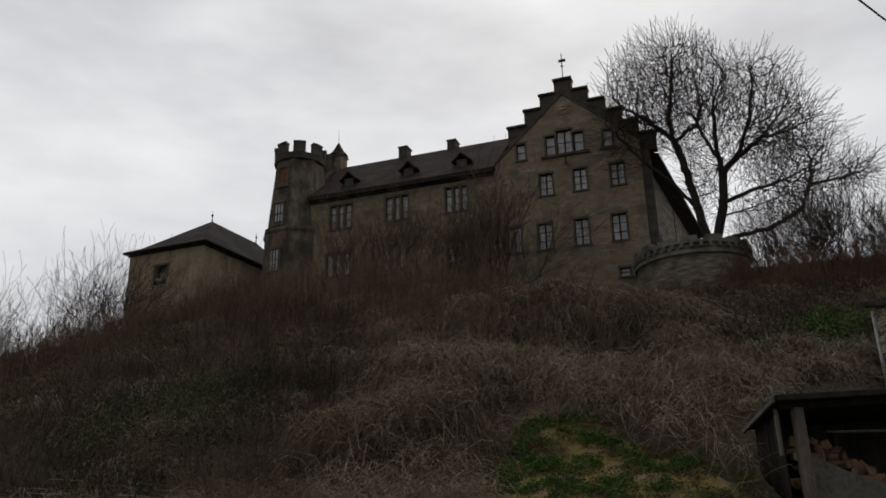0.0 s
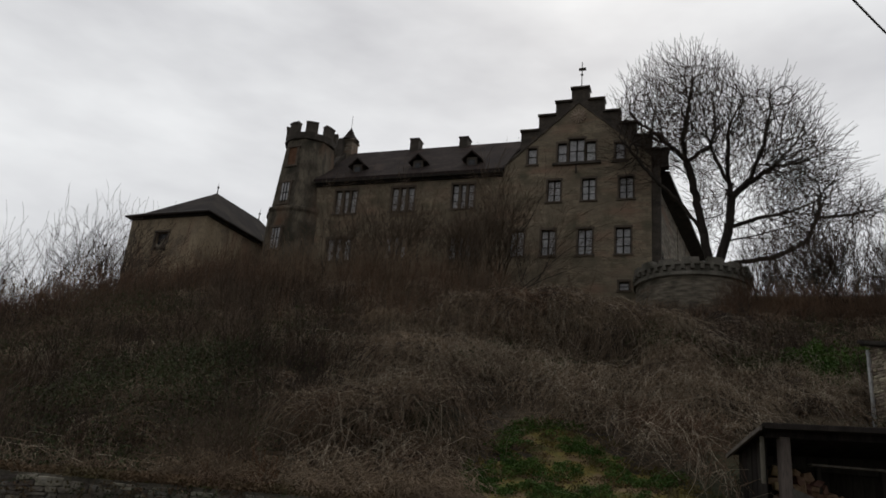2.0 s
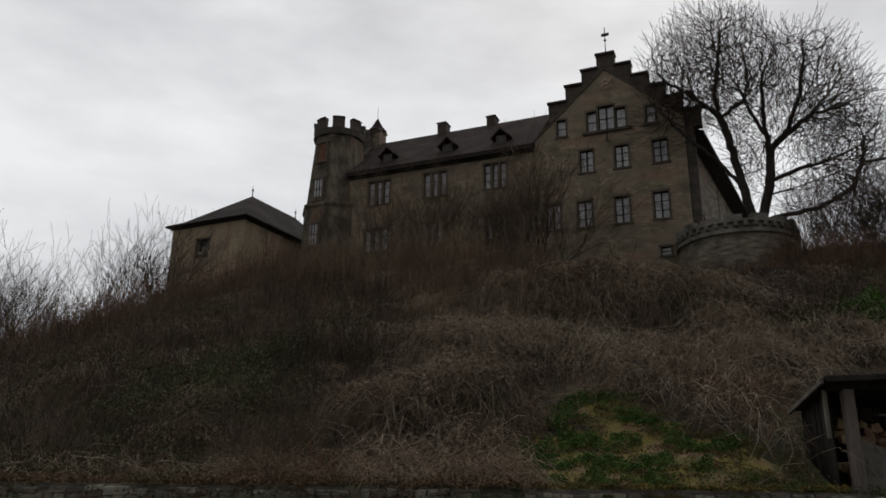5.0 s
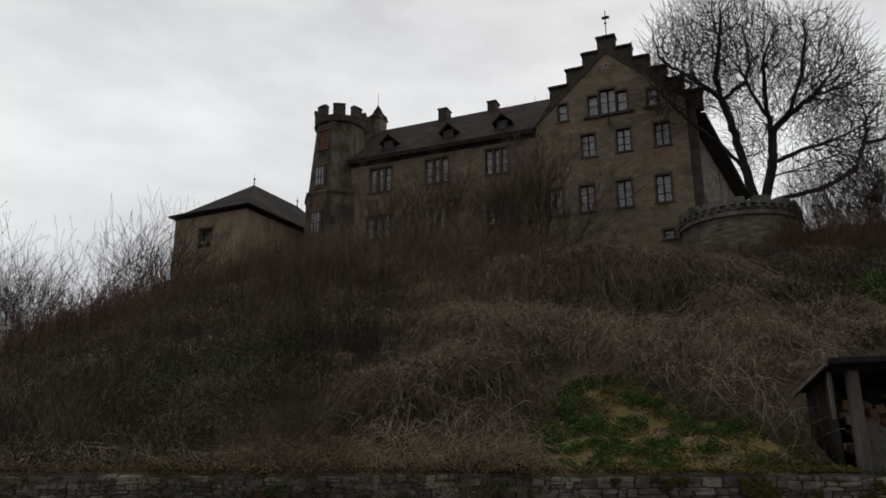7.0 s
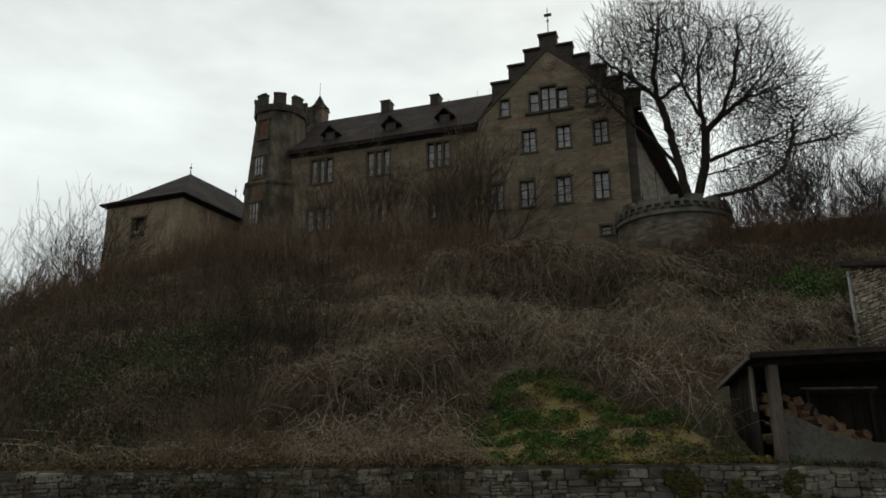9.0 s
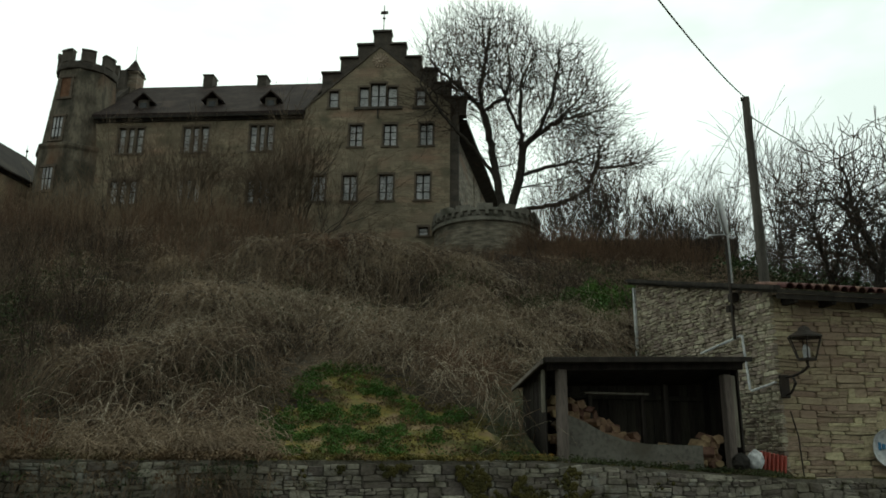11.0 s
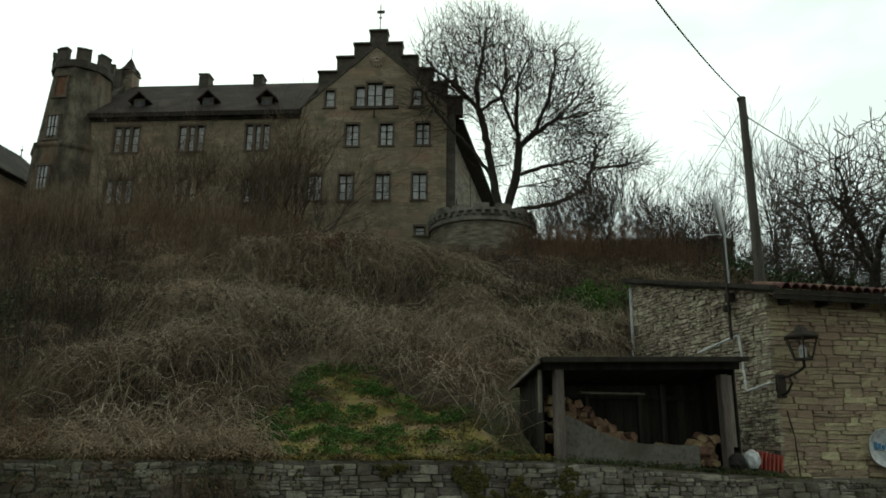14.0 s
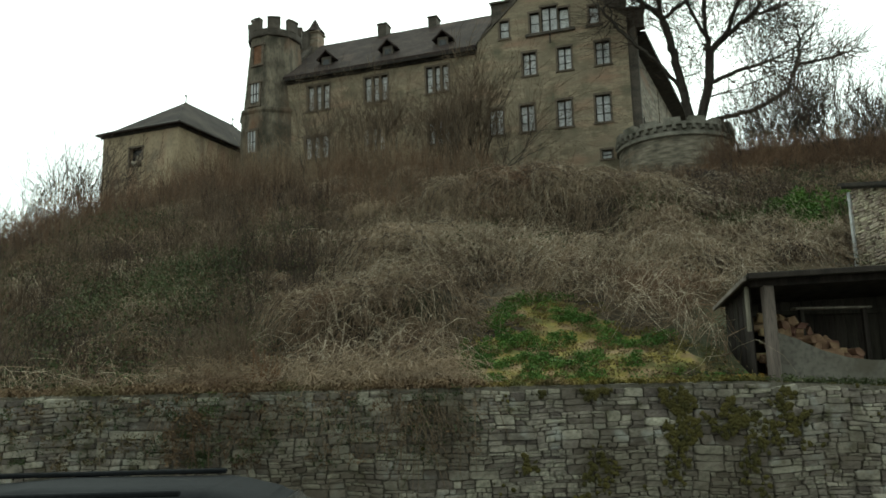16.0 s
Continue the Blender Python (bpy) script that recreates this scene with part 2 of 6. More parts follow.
def box(bm, x0, x1, y0, y1, z0, z1, bevel=0.0, turn=None):
    r = bmesh.ops.create_cube(bm, size=1.0)
    vs = r["verts"]
    m = Matrix.Translation(((x0 + x1) / 2, (y0 + y1) / 2, (z0 + z1) / 2))
    if turn is not None:
        m = m @ turn
    bmesh.ops.transform(bm, verts=vs, matrix=m @ Matrix.Diagonal((x1 - x0, y1 - y0, z1 - z0, 1)))
    if bevel:
        es = {e for v in vs for e in v.link_edges}
        bmesh.ops.bevel(bm, geom=list(es), offset=bevel, segments=1, affect="EDGES")
    return vs


def boxes(*args, bevel=0.0):
    bm = bmesh.new()
    for a in args:
        box(bm, *a, bevel=bevel)
    return bm


def prism(bm, pts, vec):
    """A solid from a flat outline, pushed along vec."""
    a = [bm.verts.new(p) for p in pts]
    b = [bm.verts.new(Vector(p) + Vector(vec)) for p in pts]
    bm.faces.new(a)
    bm.faces.new(b[::-1])
    for i in range(len(a)):
        j = (i + 1) % len(a)
        bm.faces.new((a[i], b[i], b[j], a[j]))
    bmesh.ops.recalc_face_normals(bm, faces=bm.faces)


def ring(bm, cx, cy, levels, sides=32, a0=0.0, a1=math.tau, cap=True):
    """A turned form: levels of (radius, z)."""
    closed = abs(a1 - a0 - math.tau) < 1e-6
    count = sides if closed else sides + 1
    rows = [[bm.verts.new((cx + r * math.cos(a0 + (a1 - a0) * i / sides), cy + r * math.sin(a0 + (a1 - a0) * i / sides), z)) for i in range(count)] for r, z in levels]
    for p, q in zip(rows, rows[1:]):
        for i in range(sides):
            j = (i + 1) % count
            bm.faces.new((p[i], p[j], q[j], q[i]))
    if cap and closed:
        bm.faces.new(rows[0][::-1])
        bm.faces.new(rows[-1])


def clip(poly, a, b, c):
    """The part of a flat outline of (u, z) where a*u + b*z <= c."""
    out = []
    for (u0, z0), (u1, z1) in zip(poly, poly[1:] + poly[:1]):
        d0, d1 = a * u0 + b * z0 - c, a * u1 + b * z1 - c
        if d0 <= 0:
            out.append((u0, z0))
        if d0 * d1 < 0:
            k = d0 / (d0 - d1)
            out.append((u0 + k * (u1 - u0), z0 + k * (z1 - z0)))
    return out


def wall(bm, u0, u1, z0, z1, y0, y1, holes=(), slopes=()):
    """A thick upright wall along u with holes (u0, u1, z0, z1) right through, cut off above the slopes (a, b, c)."""
    us = sorted({u0, u1, *[h[k] for h in holes for k in (0, 1)]})
    zs = sorted({z0, z1, *[h[k] for h in holes for k in (2, 3)]})
    us, zs = [u for u in us if u0 <= u <= u1], [z for z in zs if z0 <= z <= z1]

    def solid(i, j):
        if not (0 <= i < len(us) - 1 and 0 <= j < len(zs) - 1):
            return False
        u, z = (us[i] + us[i + 1]) / 2, (zs[j] + zs[j + 1]) / 2
        return not any(h[0] < u < h[1] and h[2] < z < h[3] for h in holes)

    def quad(*p):
        bm.faces.new([bm.verts.new(q) for q in p])

    for i in range(len(us) - 1):
        for j in range(len(zs) - 1):
            if not solid(i, j):
                continue
            a, b, c, d = us[i], us[i + 1], zs[j], zs[j + 1]
            poly = [(a, c), (b, c), (b, d), (a, d)]
            for s in slopes:
                poly = clip(poly, *s) if poly else poly
            if len(poly) < 3:
                continue
            quad(*[(u, y0, z) for u, z in poly])
            quad(*[(u, y1, z) for u, z in poly[::-1]])
            for di, dj, e in ((-1, 0, ((a, c), (a, d))), (1, 0, ((b, d), (b, c))), (0, -1, ((b, c), (a, c))), (0, 1, ((a, d), (b, d)))):
                if not solid(i + di, j + dj) and poly == [(a, c), (b, c), (b, d), (a, d)]:
                    (p, q), (r, s) = e
                    quad((p, y0, q), (r, y0, s), (r, y1, s), (p, y1, q))
    bmesh.ops.remove_doubles(bm, verts=bm.verts, dist=1e-4)
    bmesh.ops.recalc_face_normals(bm, faces=bm.faces)


def tubes(lines, sides=3):
    """Vertices and faces of tapering tubes along polylines of (points, radii)."""
    verts, faces, base = [], [], 0
    for pts, rad in lines:
        pts = np.asarray(pts, float)
        d = np.gradient(pts, axis=0)
        d /= np.linalg.norm(d, axis=1)[:, None] + 1e-9
        ref = np.where(np.abs(d[:, 2:3]) > 0.9, np.array([[1.0, 0, 0]]), np.array([[0, 0, 1.0]]))
        s = np.cross(d, ref)
        s /= np.linalg.norm(s, axis=1)[:, None] + 1e-9
        o = np.cross(s, d)
        for k in range(len(pts)):
            for i in range(sides):
                a = math.tau * i / sides
                verts.append(tuple(pts[k] + rad[k] * (math.cos(a) * s[k] + math.sin(a) * o[k])))
        for k in range(len(pts) - 1):
            for i in range(sides):
                j = (i + 1) % sides
                faces.append((base + k * sides + i, base + k * sides + j, base + (k + 1) * sides + j, base + (k + 1) * sides + i))
        base += len(pts) * sides
    return verts, faces


def rope(name, a, b, sag, radius, material, label):
    a, b = Vector(a), Vector(b)
    pts = [a.lerp(b, k / 16) - Vector((0, 0, sag * 4 * (k / 16) * (1 - k / 16))) for k in range(17)]
    ob = raw(name, *tubes([(pts, [radius] * 17)], 5), material)
    return tagged(ob, label, "cable")


# ---- ground ----
def smooth(a, b, v):
    k = min(1.0, max(0.0, (v - a) / (b - a)))
    return k * k * (3 - 2 * k)


CAS = pose(0, 0, 0, 0, 0, -20)          # the castle's own directions: u along the front, n into the hill


def hill(x, y):
    """The height of the hillside above the road."""
    n = 0.342 * x + 0.94 * y             # distance into the hill, square to the castle's front
    s = 0.6 * n + 0.4 * y
    s = s if x < 8 else 0.85 * s + 0.15 * y
    k = (s - 12.9) / 31.0
    top = 14.7 - 5.4 * smooth(-9, -29, x) - 3.0 * smooth(-34, -90, x) - 0.9 * smooth(1, 7, x) - 3.9 * smooth(21, 36, x) - 2 * smooth(40, 90, x)
    rise = 1.0 - (1.0 - min(1.0, max(0.0, k))) ** 1.2
    z = 2.4 + (top - 2.4) * rise
    if y < 14.5:
        z = min(z, 2.4 + max(0.0, y - 12.7) * 0.62)
    if 5.2 < x < 10.9 and y < 15.2:      # cut for the woodshed
        z = min(z, 2.25 + 6.0 * max(0.0, 5.75 - x, y - 14.6))
    if x > 10.5 and y < 19.4:            # cut for the stone house
        z = min(z, 1.9 + 6.0 * max(0.0, 11.0 - x, y - 18.9))
    lump = noise.noise((x * 0.25, y * 0.25, 3.0)) * 0.45 + noise.noise((x * 0.7, y * 0.7, 9.0)) * 0.16
    return z + lump * smooth(13.0, 15.5, y) * (0.0 if x > 5.3 and y < 15.2 or x > 10.6 and y < 19.4 else 1.0)


HEAPS = []                               # bramble heaps: x, y, radius, height
rh = random.Random(17)
for az, far, r, h in ((2.5, 26, 1.5, 1.2), (6.0, 25, 1.7, 1.5), (9.6, 25.5, 1.8, 1.7), (13.4, 25, 1.7, 1.5), (17.2, 25.5, 1.6, 1.4), (20.8, 25, 1.4, 1.1), (-9.0, 17.2, 1.1, 0.6), (-5.0, 16.8, 1.2, 0.7), (-0.6, 17.0, 1.2, 0.8), (-2.5, 20.5, 1.5, 0.9)):
    HEAPS.append((far * math.sin(radians(az)), far * math.cos(radians(az)), r, h))
for _ in range(2400):
    y = 14.6 + 27 * rh.random() ** 1.1
    x = rh.uniform(-0.5, 0.5) * y * 1.15 + 1.5
    r = rh.uniform(0.75, 1.25) * (0.62 + 0.045 * (y - 14.5))
    if 4.6 < x < 11.5 and y < 17.5 or x > 10 and y < 22 or -0.2 < x < 4.9 and y < 17.2 or y > 35 and x > 8 or y > 39 and x > 0 or y > 28 and x > 0.14 * y:
        continue
    if all(math.hypot(x - a, (y - b) * 0.8) > 0.86 * (r + c) for a, b, c, _ in HEAPS):
        HEAPS.append((x, y, r, r * rh.uniform(0.36, 0.68) * (0.6 if x < -0.08 * y else 1.0)))


def heaped(x, y):
    """How high the heaps of brambles stand over the hill."""
    best = 0.0
    for a, b, r, h in HEAPS:
        if abs(x - a) < r and abs(y - b) < r:
            d = ((x - a) ** 2 + (y - b) ** 2) / (r * r)
            if d < 1:
                best = max(best, h * (1 - d * d))
    return best


def sheet(name, xs, ys, height, material, label):
    verts = [(x, y, height(x, y)) for y in ys for x in xs]
    w = len(xs)
    faces = [(j * w + i, j * w + i + 1, (j + 1) * w + i + 1, (j + 1) * w + i) for j in range(len(ys) - 1) for i in range(w - 1)]
    ob = raw(name, verts, faces, material)
    ob.data.polygons.foreach_set("use_smooth", [True] * len(faces))
    return tagged(ob, label, "ground", kind="structure")


def axis(a, b, step, far):
    inner = [a + step * k for k in range(int((b - a) / step) + 1)]
    grow = [step * 1.5 ** k for k in range(1, 40)]
    lo, hi, low, high = inner[0], inner[-1], [], []
    for g in grow:
        lo, hi = lo - g, hi + g
        if lo > -far:
            low.append(lo)
        if hi < far:
            high.append(hi)
    return low[::-1] + inner + high


def lay(x, y):
    if y < 12.72:
        return -0.02 + 1.1 * smooth(3.0, -1.0, y)
    return hill(x, y) + 0.6 * heaped(x, y)


ys = [y for y in axis(-2, 70, 0.4, 1600) if not 12.2 < y < 13.0]
sheet("ground", axis(-48, 48, 0.4, 1600), sorted(ys + [12.45, 12.71, 12.73, 13.0]), lay, soil, "brown hillside of bare soil and dead growth above the road")
road = part("road", boxes((-400, 400, 4.0, 10.6, -0.3, 0.0)), asphalt)
tagged(road, "grey asphalt road at the foot of the wall", "road", kind="structure")
pavement = part("pavement", boxes((-400, 400, 10.6, 12.3, -0.3, 0.12), bevel=0.02), concrete)
tagged(pavement, "narrow concrete pavement along the stone wall", "pavement", kind="structure")

# ---- castle ----
B0 = 14.0                                 # the castle's foot above the road
castle = thing("castle", CAS @ Matrix.Translation((-15, 48, B0)), "old sandstone castle with stepped gable and round tower on a hilltop", "castle")
SH = (15, -48, EYE - B0)                  # from (u, n, height above the eye) to the castle's own origin


def opening(parent, u0, u1, z0, z1, n, cols=2, rows=3, shift=SH, glass=net_glass, frame_mat=None, proud=0.05, lights=1):
    """A window in a stone surround: frame with sill, timber bars, panes."""
    w = part("window", boxes((u0 - 0.12, u0, n - proud, n + 0.2, z0, z1), (u1, u1 + 0.12, n - proud, n + 0.2, z0, z1),
                             (u0 - 0.14, u1 + 0.14, n - proud - 0.02, n + 0.2, z1, z1 + 0.15), (u0 - 0.17, u1 + 0.17, n - proud - 0.07, n + 0.2, z0 - 0.12, z0)),
             frame_mat or surround_stone, parent, shift=shift)
    step = (u1 - u0) / lights
    for k in range(lights):
        a, b = u0 + k * step, u0 + (k + 1) * step
        if k:
            part("mullion", boxes((a - 0.09, a + 0.09, n - 0.03, n + 0.2, z0, z1)), surround_stone, w, "stone mullion", shift)
            a += 0.09
        if k < lights - 1:
            b -= 0.09
        part("pane", boxes((a, b, n + 0.2, n + 0.22, z0, z1)), glass, w, "pale reflecting glass", shift)
        bars = [(a, a + 0.05, n + 0.13, n + 0.19, z0, z1), (b - 0.05, b, n + 0.13, n + 0.19, z0, z1), (a, b, n + 0.13, n + 0.19, z1 - 0.06, z1), (a, b, n + 0.13, n + 0.19, z0, z0 + 0.07)]
        for c in range(1, cols):
            x = a + (b - a) * c / cols
            bars.append((x - 0.05, x + 0.05, n + 0.12, n + 0.19, z0, z1))
        for r in range(1, rows):
            z = z0 + (z1 - z0) * r / rows
            bars.append((a, b, n + 0.15, n + 0.18, z - 0.02, z + 0.02))
        part("sash", boxes(*bars), black_paint, w, "dark timber sash bars", shift)
    return w


N0 = 48.0
# openings of the wing and of the gabled front: u0, u1, sill, head, lights
wing_rows = [(-26.9, -25.05, 19.9, 21.85, 3), (-22.1, -20.25, 19.9, 21.85, 3), (-17.2, -15.5, 19.9, 21.85, 3),
             (-27.1, -25.1, 16.05, 17.85, 3), (-22.25, -20.5, 16.05, 17.85, 3), (-17.1, -15.4, 16.0, 17.75, 3)]
gable_rows = [(u, u + 0.98, 16.1, 17.98, 1) for u in (-12.58, -10.35, -7.8, -5.24)] + [(u, u + 0.93, 20.1, 21.74, 1) for u in (-10.04, -7.6, -5.03)] + \
             [(-11.6, -10.95, 23.1, 24.4, 1), (-9.42, -8.76, 23.1, 24.62, 1), (-8.6, -7.5, 23.1, 24.92, 1), (-7.38, -6.7, 23.1, 24.62, 1), (-5.33, -4.68, 23.1, 24.4, 1),
              (-5.0, -4.35, 13.55, 14.15, 1)]


def holes(rows):
    return [(a, b, c, d) for a, b, c, d, _ in rows]


bm = bmesh.new()
wall(bm, -29.5, -13.3, 9.0, 22.6, N0, N0 + 0.7, holes(wing_rows))
part("wing_wall", bm, ashlar, castle, "brown sandstone wall with ivy and stains", SH)
bm = bmesh.new()
wall(bm, -13.3, -8.0, 9.0, 27.8, N0 - 0.02, N0 + 0.7, [h for h in holes(gable_rows) if h[1] < -8] + [(-8.6, -8.0, 23.1, 24.92)], [(-0.9, 1.0, 35.0)])
wall(bm, -8.0, -2.9, 9.0, 27.8, N0 - 0.02, N0 + 0.7, [h for h in holes(gable_rows) if h[0] > -8] + [(-8.0, -7.5, 23.1, 24.92)], [(0.9, 1.0, 20.6)])
part("gable_wall", bm, ashlar, castle, "warm sandstone gable wall in level courses", SH)
for a, b, c, d, k in wing_rows:
    opening(castle, a, b, c, d, N0, 1, 3, lights=k)
for a, b, c, d, k in gable_rows:
    opening(castle, a, b, c, d, N0, 1 if b - a < 0.8 else 2, 3 if c < 23 and d - c > 1.2 else 2, glass=white_paint if a == -7.38 else net_glass)
# stepped gable behind the sloping coping
steps = [(-12.25, -10.95, 26.05), (-10.95, -9.72, 27.22), (-9.72, -8.58, 28.26), (-8.58, -7.3, 29.3), (-7.3, -6.18, 28.25), (-6.18, -5.04, 27.17), (-5.04, -3.96, 26.1), (-3.96, -2.86, 25.04), (-2.86, -1.77, 23.86)]
for a, b, z in steps:
    foot = 22.45 if a > -2.9 else 22.0
    part("gable_step", boxes((a, b - 0.004, N0 + 0.24, N0 + 0.9, foot, z - 0.14), (a - 0.07, b + 0.066, N0 + 0.05, N0 + 0.97, z - 0.14, z)), dark_stone, castle, "blackened stone step with a capping slab", SH)
bm = bmesh.new()
for s in (-1, 1):
    prism(bm, [(-8.0, N0 - 0.1, 27.8), (-8.0, N0 - 0.1, 28.0), (-8.0 + s * 5.1, N0 - 0.1, 23.41), (-8.0 + s * 5.1, N0 - 0.1, 23.21)], (0, 0.3, 0))
part("coping", bm, dark_stone, castle, "raised sloping stone coping", SH)
part("sill_band", boxes((-9.75, -6.3, N0 - 0.2, N0 - 0.03, 22.86, 23.06), (-8.1, -8.0, N0 - 0.14, N0 - 0.03, 22.2, 22.86), bevel=0.02), dark_stone, castle, "dark stone sill band", SH)
part("sill_band", boxes((-5.6, -4.4, N0 - 0.14, N0 - 0.03, 22.84, 22.94)), dark_stone, castle, shift=SH)
# sundial of relief stone
bm = bmesh.new()
for k in range(16):
    a = math.tau * k / 16
    t = Matrix.Rotation(-a, 4, "Y")
    box(bm, -7.97 + 0.42 * math.cos(a) - 0.17, -7.97 + 0.42 * math.cos(a) + 0.17, N0 - 0.1, N0 - 0.02, 26.75 + 0.42 * math.sin(a) - 0.035, 26.75 + 0.42 * math.sin(a) + 0.035, turn=t)
for k in range(5):
    a = math.tau * k / 5 + 0.3
    box(bm, -7.97 + 0.17 * math.cos(a) - 0.09, -7.97 + 0.17 * math.cos(a) + 0.09, N0 - 0.16, N0 - 0.02, 26.75 + 0.17 * math.sin(a) - 0.09, 26.75 + 0.17 * math.sin(a) + 0.09, bevel=0.03)
part("sun_relief", bm, relief_stone, castle, "carved sun relief of pale reddish stone", SH)
bm = bmesh.new()
ring(bm, -7.9, N0 + 0.5, [(0.035, 29.3), (0.03, 31.6)], 6)
ring(bm, -7.9, N0 + 0.5, [(0.02, 30.4), (0.12, 30.5), (0.02, 30.62)], 8)
box(bm, -8.15, -7.6, N0 + 0.49, N0 + 0.51, 30.85, 31.1)
part("weather_vane", bm, iron, castle, "thin iron weather vane", SH)
# roofs
EV, RD = 22.8, 27.93
bm = bmesh.new()
prism(bm, [(-28.85, N0 - 0.45, EV), (-28.85, N0 + 5.5, RD), (-28.85, N0 + 11.5, EV), (-28.85, N0 + 11.5, EV - 0.2), (-28.85, N0 + 5.5, RD - 0.25), (-28.85, N0 - 0.45, EV - 0.2)], (15.55, 0, 0))
part("wing_roof", bm, slate, castle, "dark slate roof", SH)
part("eave_board", boxes((-28.7, -13.35, N0 - 0.5, N0 - 0.02, EV - 0.36, EV - 0.21), (-28.7, -13.35, N0 - 0.16, N0 - 0.02, EV - 0.52, EV - 0.36)), black_paint, castle, "dark eave gutter and cornice", SH)
bm = bmesh.new()
prism(bm, [(-13.4, N0 + 0.9, 23.0), (-8.0, N0 + 0.9, 28.0), (-2.0, N0 + 0.9, 22.4), (-2.0, N0 + 0.9, 22.2), (-8.0, N0 + 0.9, 27.7), (-13.4, N0 + 0.9, 22.8)], (2.6, 20.0, 0))
part("gable_roof", bm, slate, castle, "steep slate roof behind the gable", SH)
part("corner_buttress", boxes((-2.896, -2.3, N0 + 0.1, N0 + 1.0, 9.0, 22.44), (-2.896, -2.2, N0 + 0.0, N0 + 1.05, 9.0, 14.6)), dark_stone, castle, "dark stone corner buttress", SH)
bm = bmesh.new()
prism(bm, [(-2.9, N0 + 0.02, 9), (-2.9, N0 + 0.02, 22.2), (-3.6, N0 + 0.02, 22.2), (-3.6, N0 + 0.02, 9)], (2.4, 19.5, 0))
part("side_wall", bm, rubble, castle, "grey rendered side wall", SH)
bm = bmesh.new()
prism(bm, [(-2.9, N0 + 0.95, 22.42), (-1.75, N0 + 0.95, 22.42), (-1.75, N0 + 0.95, 22.2), (-2.9, N0 + 0.95, 21.9)], (2.45, 19.5, 0))
part("eave_board", bm, black_paint, castle, "deep dark eave", SH)
for k in range(3):
    y = N0 + 4.0 + 4.6 * k
    x = -2.9 + (y - N0) * 0.123
    part("slit_window", boxes((x - 0.05, x + 0.06, y, y + 0.7, 15.6, 17.4)), dark_glass, castle, "narrow dark side window", SH)
part("back_wall", boxes((-29.4, -1.5, N0 + 10.9, N0 + 11.5, 9, 22.4)), rubble, castle, shift=SH)
part("end_wall", boxes((-29.5, -28.9, N0 + 0.7, N0 + 10.9, 9, 22.4)), rubble, castle, shift=SH)
bm = bmesh.new()
prism(bm, [(-29.75, N0 - 0.1, 22.4), (-29.75, N0 + 5.5, 28.4), (-29.75, N0 + 11.1, 22.4)], (0.5, 0, 0))
box(bm, -30.9, -29.5, N0 + 4.4, N0 + 5.8, 26.5, 29.0, bevel=0.03)
part("end_gable", bm, dark_stone, castle, "stone end gable with a stump chimney", SH)
for u, w, h in ((-22.85, 0.78, 28.6), (-18.4, 0.74, 28.4)):
    c = part("chimney", boxes((u - w / 2, u + w / 2, N0 + 5.0, N0 + 6.0, 27.0, h), bevel=0.02), dark_stone, castle, "squat stone chimney", SH)
    part("chimney_cap", boxes((u - w / 2 - 0.07, u + w / 2 + 0.07, N0 + 4.93, N0 + 6.07, h, h + 0.12), bevel=0.02), dark_stone, c, shift=SH)
# bell turret
bt = part("bell_turret", boxes((-29.95, -28.75, N0 + 4.9, N0 + 6.1, 26.5, 29.0), (-30.05, -28.65, N0 + 4.8, N0 + 6.2, 28.95, 29.1), bevel=0.02), rubble, castle, "small ridge turret of pale stone", SH)
bm = bmesh.new()
ring(bm, -29.35, N0 + 5.5, [(0.92, 29.1), (0.5, 29.6), (0.3, 30.0), (0.02, 30.5)], 8)
part("turret_cap", bm, slate, bt, "pointed slate cap", SH)
bm = bmesh.new()
ring(bm, -29.35, N0 + 5.5, [(0.03, 30.35), (0.012, 31.75)], 6)
part("finial", bm, iron, bt, "iron spike", SH)
# dormers
for u, z in ((-25.7, 23.68), (-20.5, 23.68), (-16.08, 23.6)):
    y = N0 + (z - EV) * 1.08 - 0.25
    d = part("dormer", boxes((u - 0.42, u + 0.42, y, y + 1.6, z - 0.1, z + 0.75)), dark_stone, castle, "small roof dormer", SH)
    bm = bmesh.new()
    prism(bm, [(u - 0.8, y - 0.2, z + 0.55), (u, y - 0.2, z + 1.3), (u + 0.8, y - 0.2, z + 0.55), (u + 0.72, y - 0.2, z + 0.45), (u, y - 0.2, z + 1.15), (u - 0.72, y - 0.2, z + 0.45)], (0, 2.2, 0))
    part("dormer_roof", bm, slate, d, shift=SH)
    part("dormer_window", boxes((u - 0.25, u + 0.25, y - 0.03, y - 0.004, z + 0.05, z + 0.5)), dark_glass, d, shift=SH)

# eight-sided tower
TU, TN = -30.66, 49.3
TURN = radians(-30)
bm = bmesh.new()
ring(bm, TU, TN, [(2.86, 8.0), (2.68, 19.9), (2.8, 20.1), (2.8, 20.3), (2.55, 20.42), (2.06, 26.4)], 8, a0=TURN, a1=math.tau + TURN)
part("tower_shaft", bm, tower_stone, castle, "eight-sided rubble-stone tower with a string course", SH)
bm = bmesh.new()
ring(bm, TU, TN, [(2.04, 26.4), (2.14, 26.45), (2.16, 26.6), (2.12, 26.62), (2.14, 27.0), (1.72, 27.02)], 16, cap=False, a0=TURN, a1=math.tau + TURN)
ring(bm, TU, TN, [(1.72, 27.02), (0.01, 26.9)], 16, cap=False, a0=TURN, a1=math.tau + TURN)
part("parapet", bm, dark_stone, castle, "corbelled dark parapet", SH)
